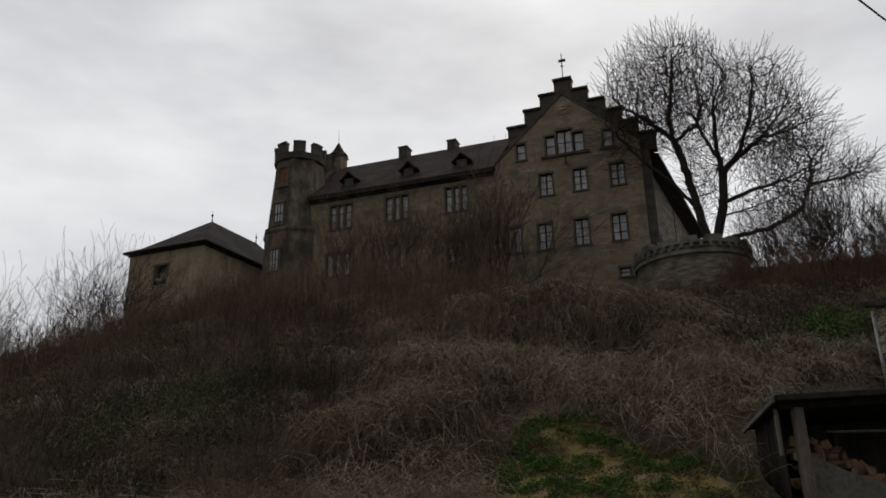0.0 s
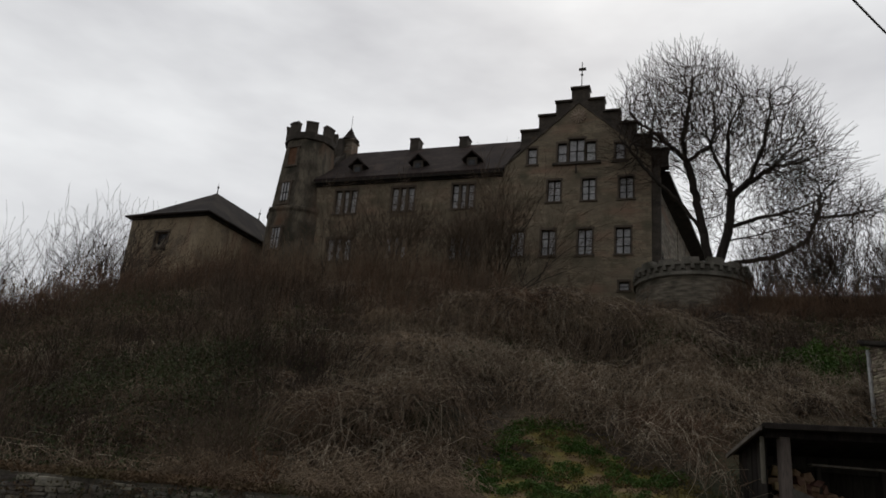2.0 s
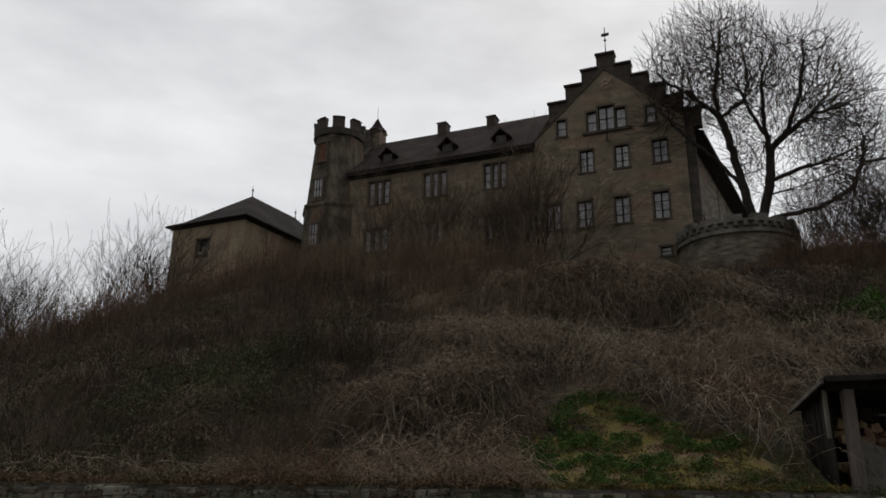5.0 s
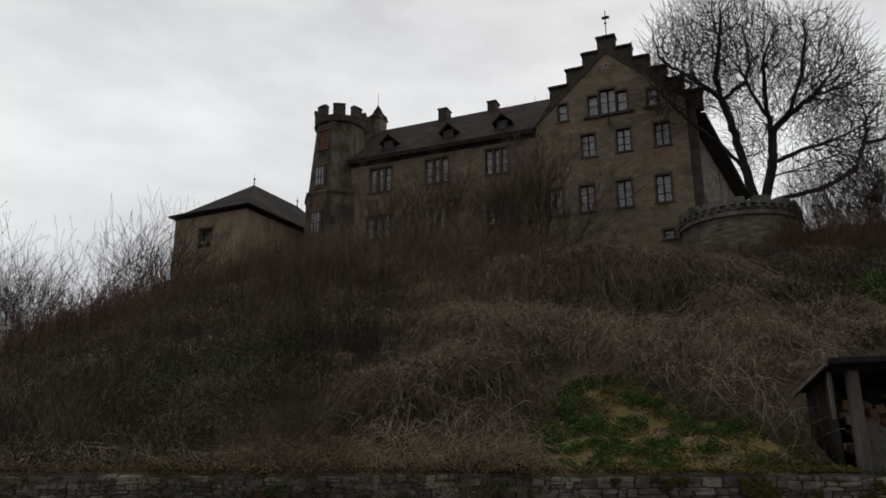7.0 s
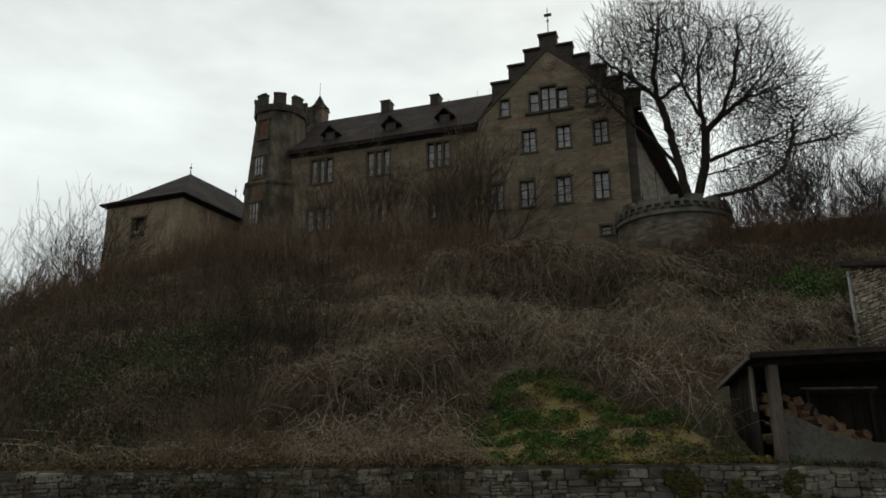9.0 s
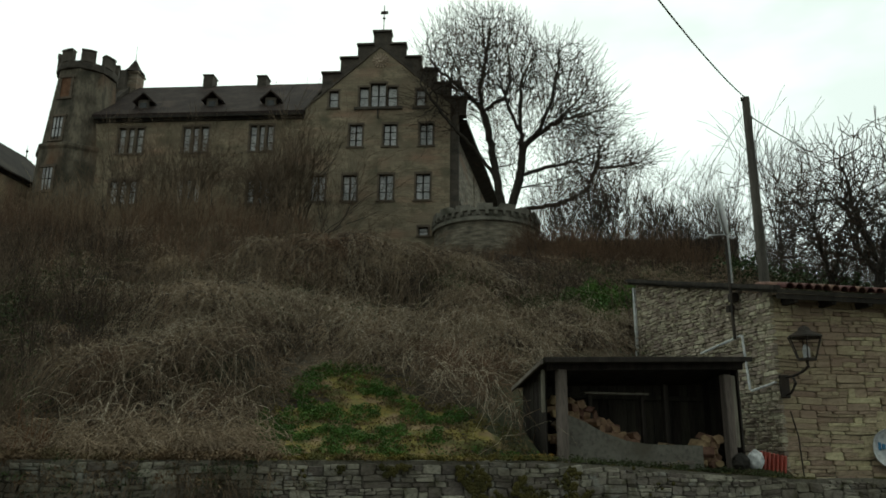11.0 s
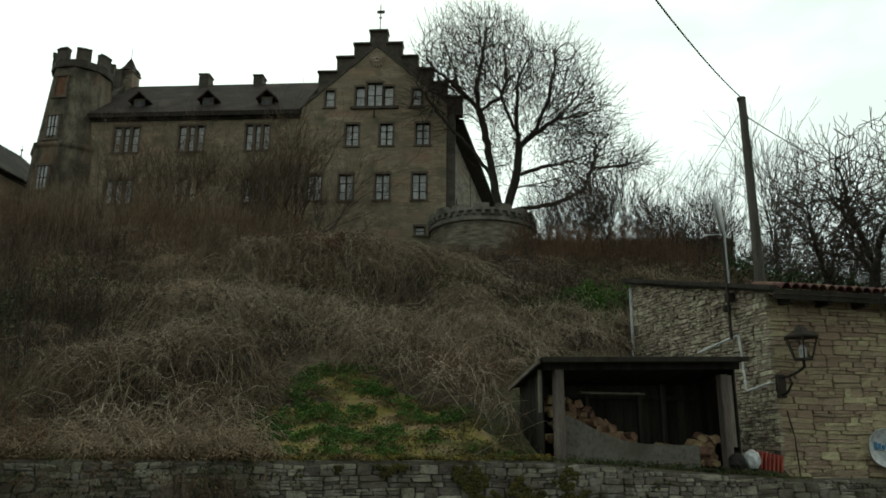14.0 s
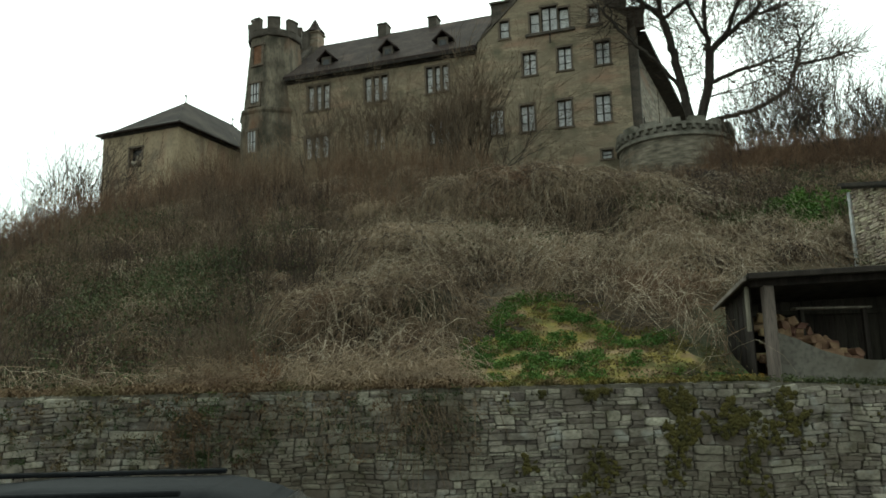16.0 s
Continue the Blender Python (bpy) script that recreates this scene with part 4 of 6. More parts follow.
prism(bm, [(0.5, 0, -0.06), (0.5, 0, 0.95), (0.9, 0, 0.8), (1.3, 0, 0.6), (1.75, 0, 0.46), (2.2, 0, 0.4), (3.35, 0, 0.38), (3.35, 0, -0.06)], (0, 0.14, 0))
bmesh.ops.translate(bm, verts=bm.verts, vec=(0, 0.1, 0))
bm.to_mesh(slab.data)
bm.free()
slab.matrix_basis = SM
tagged(slab, "low stained concrete slab in front of stacked firewood", "slab")
plank = part("plank", boxes((0.55, 1.2, -0.02, 0.08, -0.05, 0.06), bevel=0.01), dark_timber)
plank.matrix_basis = SM
tagged(plank, "dark plank lying at the foot of the slab", "plank")
plank = part("plank", boxes((0.0, 0.8, 0.0, 0.08, 0.0, 0.07), bevel=0.01), timber)
plank.matrix_basis = SM @ pose(2.3, -0.08, -0.02, 0, -4, 6)
tagged(plank, "pale plank lying at the foot of the slab", "plank")
# pale board laid across inside, with crates under it
part("shelf", boxes((1.15, 2.55, 0.62, 0.85, 1.36, 1.4), bevel=0.006), timber, shed, "pale board laid across inside")
for x in (1.25, 2.4):
    part("shelf_prop", boxes((x, x + 0.08, 0.68, 0.76, -0.05, 1.36), bevel=0.006), dark_timber, shed)
part("inner_post", boxes((2.95, 3.06, 0.75, 0.86, -0.05, 1.6), bevel=0.01), dark_timber, shed, "thin dark inner post")
# firewood
logs = []
for k in range(5):
    bm = bmesh.new()
    n = (4, 5, 7, 5, 8)[k]
    r = [random.uniform(0.06, 0.12) for _ in range(n)]
    prism(bm, [(1.15 * r[i] * math.cos(math.tau * i / n), 0, r[i] * math.sin(math.tau * i / n)) for i in range(n)], (0, 0.36, 0))
    bmesh.ops.bevel(bm, geom=bm.edges[:], offset=0.008, segments=1, affect="EDGES")
    ob = part("log", bm, firewood)
    tagged(ob, "split brown firewood log in a loose heap", "log", "firewood heap")
    logs.append(ob)
spots = []
for j in range(10):
    for i in range(22):
        x, z = 0.6 + 0.155 * i + 0.07 * (j % 2), 0.05 + 0.125 * j
        top = 1.48 - 0.56 * (x - 0.6) if x < 2.3 else 0.42 - 0.05 * (x - 2.3)
        if x < 3.2 and z < top:
            spots.append((x + random.uniform(-0.03, 0.03), 0.32 + random.uniform(-0.05, 0.25) + 0.03 * j, z + random.uniform(-0.02, 0.02)))
for j in range(5):
    for i in range(3):
        spots.append((3.5 + 0.13 * i + random.uniform(-0.02, 0.02), 0.15 + random.uniform(0, 0.1), 0.04 + 0.115 * j))
for k, (x, y, z) in enumerate(spots):
    m = SM @ pose(x, y, z, random.uniform(-14, 14), random.uniform(0, 360), random.choice((random.uniform(-40, 40), random.uniform(-30, 30), random.uniform(40, 130))))
    if k < 5:
        logs[k].matrix_basis = m
    else:
        copy_thing(logs[k % 5], m)
# red tiles and a white sack between shed and house
stack = thing("tile_stack", pose(10.15, 12.72, 2.28, 0, 0, -4), "stack of red ribbed clay tiles beside the shed", "tile stack")
for k in range(7):
    bm = boxes((0.09 * k, 0.09 * k + 0.035, 0.0, 0.36, 0.0, 0.34), (0.09 * k + 0.035, 0.09 * k + 0.06, 0.03, 0.06, 0.02, 0.32), bevel=0.008)
    t = part("roof_tile", bm, red_plastic, stack)
    t.matrix_basis = pose(0, 0, 0, 0, 10, 0)
sack = new("sack", bpy.data.meshes.new("sack"))
bm = bmesh.new()
bmesh.ops.create_icosphere(bm, subdivisions=3, radius=1.0)
for v in bm.verts:
    v.co = Vector((v.co.x * 0.15, v.co.y * 0.16, max(-0.75, v.co.z) * 0.2)) * (1 + 0.18 * noise.noise(v.co * 2.1))
bm.to_mesh(sack.data)
bm.free()
sack.data.materials.append(white_paint)
sack.matrix_basis = pose(10.03, 12.68, 2.43)
tagged(sack, "crumpled white plastic sack beside red tiles", "sack")
sack = copy_thing(sack, pose(9.72, 12.74, 2.4, 0, 0, 40))
sack.data = sack.data.copy()
sack.data.materials[0] = black_paint
sack.scale = (1.5, 1.1, 0.85)
tagged(sack, "black rubbish sack slumped beside the shed", "sack")

# ---- retaining wall ----
RW = thing("retaining_wall", pose(0, 12.3, 0), "mossy grey rubble retaining wall along the road", "wall", kind="structure")
bm = bmesh.new()
prism(bm, [(-60, 0.05, -0.2), (-60, 0.05, 2.46), (5.4, 0.05, 2.42), (7.5, 0.05, 2.3), (10.6, 0.05, 2.1), (24, 0.05, 2.05), (24, 0.05, -0.2)], (0, 0.4, 0))
part("core", bm, earth_joint, RW, "earth and mortar core")
rng = random.Random(4)


def wall_top(x):
    return float(np.interp(x, [-60, 5.4, 7.5, 10.6, 24], [2.46, 2.42, 2.3, 2.1, 2.05]))


lay_stones(RW, Matrix.Translation((-12.0, 0.03, 0)), rng, 36.0, 0.0, 2.46, (0.045, 0.18), (0.12, 0.55), stone_grey, lambda x, z: 12.5 < x < 18.5 and z > 0.5,
           keep=lambda x, z: z + 0.05 < wall_top(x - 12.0), depth=0.036, gap=0.0025, wobble=0.65)
# clumps of moss that cling to the face and the top
mv, mf = [], []
for k in range(5200):
    if k < 4000:
        x = rng.choice((rng.gauss(3.4, 0.7), rng.gauss(5.2, 0.9), rng.gauss(4.2, 1.6), rng.gauss(2.1, 0.4)))
        z = 2.35 - abs(rng.gauss(0, 0.8))
        y = -0.055
    else:
        x, z, y = rng.uniform(-10, 14), 0, rng.uniform(0.0, 0.4)
        z = wall_top(x) + 0.01
    if z < 0.15 or z > 2.5 or noise.noise((x * 1.6, z * 0.9, 2.0)) + 0.5 * noise.noise((x * 5, z * 4, 6.0)) < 0.2:
        continue
    s = rng.uniform(0.015, 0.06)
    b = len(mv)
    for i in range(6):
        a = math.tau * i / 6
        q = s * rng.uniform(0.6, 1.2)
        mv.append((x + q * math.cos(a), y, z + q * math.sin(a)) if k < 4000 else (x + q * math.cos(a), y + q * math.sin(a), z - 0.01))
    mv.append((x, y - 0.02, z) if k < 4000 else (x, y, z + 0.03))
    mf += [(b + i, b + (i + 1) % 6, b + 6) for i in range(6)]
raw("moss", mv, mf, moss, RW, "dark green moss cushions", "stuff")

# stones of the house
rng = random.Random(8)
lay_stones(front, Matrix.Translation((0, 0.03, 0)), rng, 9.0, -0.9, 3.78, (0.06, 0.22), (0.22, 0.95), stone_warm, lambda x, z: 0 <= x < 4.6 and z > 0.1,
           keep=lambda x, z: not (3.15 < x < 5.05 and 1.42 < z < 3.12), depth=0.02, gap=0.002, wobble=0.45)
lay_stones(flank, pose(0.03, 6.05, 0, 0, 0, -90), rng, 6.08, -0.5, 5.5, (0.05, 0.14), (0.13, 0.5), stone_pale, lambda x, z: z > 1.2,
           keep=lambda x, z: z < 5.25 - x * 0.232, depth=0.045, gap=0.006, wobble=0.4)

# ---- car on the road ----
car_paint = surface("black_car_paint", (0.012, 0.013, 0.015), (0.02, 0.021, 0.023), 0.7, 1.0, 30, 0.0)
car_paint.node_tree.nodes["Principled BSDF"].inputs["Specular IOR Level"].default_value = 0.03
car_glass = surface("tinted_car_glass", (0.03, 0.034, 0.036), (0.05, 0.054, 0.056), 0.04, 1.0, 9, 0.0)
rubber = surface("tyre_rubber", (0.015, 0.015, 0.015), (0.03, 0.03, 0.03), 0.8, 6, 40, 0.2)
lamp_glass = surface("clear_lamp_glass", (0.4, 0.4, 0.4), (0.6, 0.6, 0.6), 0.1, 4, 20, 0.0)


def minivan(m):
    """A tall family car, nose towards +x, its base on the road."""
    car = thing("car", m, "black tall family car on the grey asphalt road", "car")
    bm = bmesh.new()
    prism(bm, [(-2.3, -0.86, 0.3), (2.25, -0.86, 0.3), (2.4, -0.86, 0.55), (2.3, -0.86, 0.8), (1.45, -0.86, 1.02), (-2.35, -0.86, 1.05), (-2.4, -0.86, 0.6)], (0, 1.72, 0))
    bmesh.ops.bevel(bm, geom=bm.edges[:], offset=0.07, segments=3, affect="EDGES")
    part("body", bm, car_paint, car, smooth=True)
    bm = bmesh.new()
    low = [(-2.32, 0.8, 1.0), (1.5, 0.8, 1.0)]
    top = [(-2.05, 0.66, 1.74), (-1.2, 0.66, 1.8), (0.2, 0.66, 1.78), (0.62, 0.66, 1.68)]
    rows = [[bm.verts.new((x, s * y, z)) for x, y, z in low[:1] + top + low[1:]] for s in (-1, 1)]
    for i in range(5):
        bm.faces.new((rows[0][i], rows[0][i + 1], rows[1][i + 1], rows[1][i]))
    bm.faces.new(rows[0][::-1])
    bm.faces.new(rows[1])
    bm.faces.new((rows[0][0], rows[1][0], rows[1][5], rows[0][5]))
    bmesh.ops.recalc_face_normals(bm, faces=bm.faces)
    bmesh.ops.bevel(bm, geom=bm.edges[:], offset=0.05, segments=3, affect="EDGES")
    part("cabin", bm, car_paint, car, "black roof and pillars", smooth=True)

    def pane(name, pts, push, label):
        bm = bmesh.new()
        prism(bm, pts, push)
        part(name, bm, car_glass, car, label)

    for s in (-1, 1):
        for a, b, c, d in ((-2.05, -1.25, -1.88, -1.22), (-1.15, -0.1, -1.12, -0.1), (0.0, 1.1, 0.0, 0.42)):
            pane("side_window", [(a, s * 0.8, 1.08), (b, s * 0.8, 1.08), (d, s * 0.69, 1.62), (c, s * 0.69, 1.62)], (0, s * 0.012, 0), "tinted side window")
        part("mirror", boxes((0.95, 1.1, s * 0.98 - 0.08, s * 0.98 + 0.08, 1.05, 1.2), bevel=0.03), car_paint, car, "black door mirror")
        for x in (-0.95, 0.15):
            part("door_handle", boxes((x, x + 0.2, s * 0.87 - 0.02, s * 0.87 + 0.02, 0.9, 0.94), bevel=0.01), car_paint, car)
        part("headlight", boxes((2.1, 2.36, s * 0.66 - 0.16, s * 0.66 + 0.16, 0.66, 0.82), bevel=0.03), lamp_glass, car, "clear headlight")
        part("tail_light", boxes((-2.41, -2.3, s * 0.76 - 0.08, s * 0.76 + 0.08, 0.75, 1.05), bevel=0.02), red_plastic, car, "red tail light")
        part("roof_rail", boxes((-1.9, 0.1, s * 0.6 - 0.02, s * 0.6 + 0.02, 1.8, 1.84), bevel=0.01), car_paint, car)
        for x in (-1.45, 1.5):
            bm = bmesh.new()
            ring(bm, 0, 0, [(0.2, -0.1), (0.31, -0.1), (0.33, -0.06), (0.33, 0.06), (0.31, 0.1), (0.2, 0.1)], 24)
            bmesh.ops.rotate(bm, verts=bm.verts, matrix=Matrix.Rotation(math.pi / 2, 3, "X"))
            w = part("wheel", bm, rubber, car, "black tyre", (x, s * 0.8, 0.33))
            bm = bmesh.new()
            ring(bm, 0, 0, [(0.2, -0.105), (0.17, -0.09), (0.05, -0.1), (0.05, 0.1), (0.17, 0.09), (0.2, 0.105)], 20)
            bmesh.ops.rotate(bm, verts=bm.verts, matrix=Matrix.Rotation(math.pi / 2, 3, "X"))
            part("rim", bm, galvanised, w, "grey metal rim", (x, s * 0.8, 0.33))
    pane("windscreen", [(1.38, -0.7, 1.1), (0.68, -0.6, 1.64), (0.68, 0.6, 1.64), (1.38, 0.7, 1.1)], (0.02, 0, 0.02), "raked windscreen")
    pane("rear_window", [(-2.27, -0.66, 1.15), (-2.1, -0.58, 1.64), (-2.1, 0.58, 1.64), (-2.27, 0.66, 1.15)], (-0.02, 0, 0), "rear window")
    return car


minivan(pose(-1.75, 5.95, 0.04) @ Matrix.Diagonal((1, 1, 1.02, 1)))

# ---- pole and wires ----
pole = thing("utility_pole", pose(16.75, 19.95, 6.5), "tall grey wooden utility pole with wires", "utility pole")
bm = bmesh.new()
ring(bm, 0, 0, [(0.19, -2.0), (0.13, 8.0), (0.1, 8.03)], 14)
part("mast", bm, surface("old_pole_wood", (0.075, 0.068, 0.06), (0.15, 0.136, 0.118), 0.9, 1.5, 14, 0.5, (3, 3, 0.3)), pole)
for z, x in ((7.85, -0.16), (7.2, 0.16)):
    part("cross_bolt", boxes((min(x, 0), max(x, 0), -0.02, 0.02, z - 0.02, z + 0.02)), iron, pole)
    bm = bmesh.new()
    ring(bm, x, 0, [(0.02, z), (0.05, z + 0.03), (0.035, z + 0.08), (0.05, z + 0.11), (0.02, z + 0.15)], 10)
    part("insulator", bm, iron, pole)
rope("overhead_cable", (16.65, 19.85, 14.45), (-4.5, -0.15, 9.0), 0.8, 0.02, iron, "black overhead cable from the pole across the road")
rope("overhead_cable", (16.9, 20.0, 13.85), (36.4, 31.7, 17.6), 0.5, 0.02, iron, "black overhead cable from the pole along the hill")
rope("stay_wire", (16.65, 20.05, 13.9), (28.3, 38.5, 19.3), 0.1, 0.013, iron, "thin stay wire with an insulator on the pole")
aerial = thing("roof_aerial", pose(11.25, 14.6, 7.5), "grey satellite dish seen edge on above the tiled roof", "satellite dish")
bm = bmesh.new()
bmesh.ops.create_uvsphere(bm, u_segments=20, v_segments=10, radius=0.5)
bmesh.ops.transform(bm, verts=bm.verts, matrix=Matrix.Diagonal((0.14, 0.9, 1.05, 1)))
r = part("reflector", bm, galvanised, aerial, smooth=True)
r.matrix_basis = pose(0, 0, 0.6, 0, -6, -44)
raw("mast", *tubes([([(0.1, 0, -1.1), (0.1, 0, 0.3)], [0.025] * 2), ([(0.1, 0, 0.12), (-0.35, 0.15, 0.1)], [0.015] * 2)], 6), galvanised, aerial)


# ---- trees ----
def grow(lines, rng, pos, way, length, radius, level, levels, kids, spread, lift, bend=0.16, taper=0.45):
    """A limb as a bending, tapering line, with its side limbs."""
    n = 6 if level == 0 else (5 if level < 3 else 3)
    pts, p, d = [Vector(pos)], Vector(pos), Vector(way).normalized()
    for k in range(n):
        d = (d + Vector((rng.gauss(0, bend), rng.gauss(0, bend), rng.gauss(0, bend) + lift[min(level, len(lift) - 1)]))).normalized()
        p = p + d * (length / n)
        pts.append(p.copy())
    end = radius * taper if level < levels else radius * 0.35
    rad = [radius + (end - radius) * k / n for k in range(n + 1)]
    lines[min(level, 2)].append((pts, rad))
    if level >= levels:
        return
    count = kids[level]
    for c in range(count):
        t = 1.0 if c == 0 else rng.uniform(0.25 if level else 0.4, 1.0)
        i = min(n - 1, int(t * n))
        q = pts[i].lerp(pts[i + 1], t * n - i) if t < 1 else pts[-1]
        base = (pts[i + 1] - pts[i]).normalized()
        a = rng.uniform(0, math.tau)
        out = base.orthogonal().normalized()
        out = Matrix.Rotation(a, 3, base) @ out
        ang = spread[min(level, len(spread) - 1)] * rng.uniform(0.55, 1.3) * (0.5 if c == 0 else 1.0)
        way2 = base * math.cos(ang) + out * math.sin(ang)
        r2 = max(0.006, rad[i] * rng.uniform(0.45, 0.7) if c else end * 0.9)
        grow(lines, rng, tuple(q), way2, length * rng.uniform(0.5, 0.78) * (1.1 if c == 0 else 1.0), r2, level + 1, levels, kids, spread, lift, bend, taper)


def tree(name, m, label, stems, levels, kids, spread, lift, seed, thin=0.008, bark_mat=None, twig_mat=None, category="tree"):
    """A bare tree: trunk and limbs in bark, crown of fine twigs. stems: (start, way, length, radius)."""
    rng = random.Random(seed)
    lines = ([], [], [])
    for pos, way, length, radius in stems:
        grow(lines, rng, Vector(pos), way, length, radius, 0, levels, kids, spread, lift)
    ob = thing(name, m, label, category)
    raw("trunk", *tubes(lines[0], 9), bark_mat or bark, ob)
    raw("branchwork", *tubes(lines[1], 5), bark_mat or bark, ob, kind="stuff")
    twigs = [(p, [max(r, thin) for r in q]) for p, q in lines[2]]
    raw("crown", *tubes(twigs, 3), twig_mat or twig, ob, "crown of bare twigs", "stuff")
    return ob


def crowned(name, m, label, limbs, domes, tips, seed, thick, thin, category="tree", tm=None, power=2.35, shoot=1.0):
    """A bare tree whose twigs fill rounded crowns. limbs: polylines of (x, y, z); domes: centre, radii, share of the tips."""
    rng = np.random.RandomState(seed)
    pos, up = [], []
    for k, line in enumerate(limbs):
        prev = -1
        if k and pos:
            prev = int(np.argmin([np.linalg.norm(np.array(line[0]) - q) for q in pos]))
        for p, q in zip(line, line[1:]):
            p, q = np.array(p, float), np.array(q, float)
            n = max(2, int(np.linalg.norm(q - p) / 0.35))
            for t in np.arange(0, n) / n:
                pos.append(p + (q - p) * t + rng.normal(0, 0.035, 3) * (len(pos) > 0))
                up.append(prev)
                prev = len(pos) - 1
        pos.append(np.array(line[-1], float))
        up.append(prev)
    skeleton = len(pos)
    goals = []
    for centre, radii, share in domes:
        v = rng.normal(0, 1, (int(tips * share), 3))
        v *= (rng.uniform(0, 1, len(v)) ** 0.42 / np.linalg.norm(v, axis=1))[:, None]
        goals.append(np.array(centre) + v * np.array(radii))
    goals = np.concatenate(goals)
    base = np.array(pos)
    near = np.array([np.min(np.sum((base - g) ** 2, 1)) for g in goals])
    store = np.empty((skeleton + 5 * len(goals), 3))
    store[:skeleton] = base
    used = skeleton
    heading = np.zeros_like(store)
    for i in range(skeleton):
        v = base[i] - base[up[i]] if up[i] >= 0 else np.array([0, 0, 1.0])
        heading[i] = v / (np.linalg.norm(v) + 1e-6)
    for g in goals[np.argsort(near)]:
        step = g - store[:used]
        dist = np.linalg.norm(step, axis=1)
        along = np.sum(step * heading[:used], axis=1) / (dist + 1e-6)
        i = int(np.argmin(dist * (2.0 - 1.3 * along)))
        a, length = store[i].copy(), dist[i]
        if length < 0.12:
            continue
        n = 1 if length < 0.5 else (2 if length < 1.3 else 4)
        mid = rng.normal(0, 0.05 * length, 3) - np.array([0, 0, 0.04 * length])
        prev = i
        for k in range(1, n + 1):
            t = k / n
            store[used] = a + (g - a) * t + mid * 4 * t * (1 - t)
            v = store[used] - store[prev]
            heading[used] = v / (np.linalg.norm(v) + 1e-6)
            up.append(prev)
            prev = used
            used += 1
    tipped = set(up)
    heart = np.mean(goals, axis=0) * np.array([1, 1, 0.35])
    for i in [k for k in range(skeleton, used) if k not in tipped]:      # straight fine shoots at the rim
        v = heading[i] * 0.8 + (store[i] - heart) / (np.linalg.norm(store[i] - heart) + 1e-6) * 0.7 + rng.normal(0, 0.22, 3)
        store[used] = store[i] + v / np.linalg.norm(v) * rng.uniform(0.35, 0.85) * shoot
        up.append(i)
        used += 1
    store = store[:used]
    flow, kids = np.zeros(used), [[] for _ in range(used)]
    for i in range(used):
        if up[i] >= 0:
            kids[up[i]].append(i)
    order = [i for i in range(used) if up[i] < 0]
    for i in order:
        order.extend(kids[i])
    for i in reversed(order):
        flow[i] = max(1.0, flow[i])
        if up[i] >= 0:
            flow[up[i]] += flow[i]
    rad = thin * flow ** (1 / power)
    rad *= np.where(rad > thin * 3, np.minimum(1.0, thick / rad.max()) if rad.max() > thick else 1.0, 1.0)
    rad = np.maximum(rad, thin)
    lines = ([], [], [])
    todo = [(i, -1) for i in range(used) if up[i] < 0]
    while todo:
        i, start = todo.pop()
        line = [i] if start < 0 else [start, i]
        while kids[i]:
            best = max(kids[i], key=lambda q: flow[q])
            todo += [(q, i) for q in kids[i] if q != best]
            i = best
            line.append(i)
        if len(line) > 1:
            r = rad[line].copy()
            if start >= 0:
                r[0] = min(r[0], r[1] * 1.25)
            lines[0 if r[0] > thick * 0.6 else (1 if r[0] > thin * 3.5 else 2)].append((store[line], r))
    ob = thing(name, m, label, category)
    if lines[0]:
        raw("trunk", *tubes(lines[0], 9), bark, ob)
    raw("branchwork", *tubes(lines[1], 5), bark, ob, kind="stuff")
    raw("crown", *tubes(lines[2], 3), tm or twig, ob, "crown of bare twigs", "stuff")
    return ob


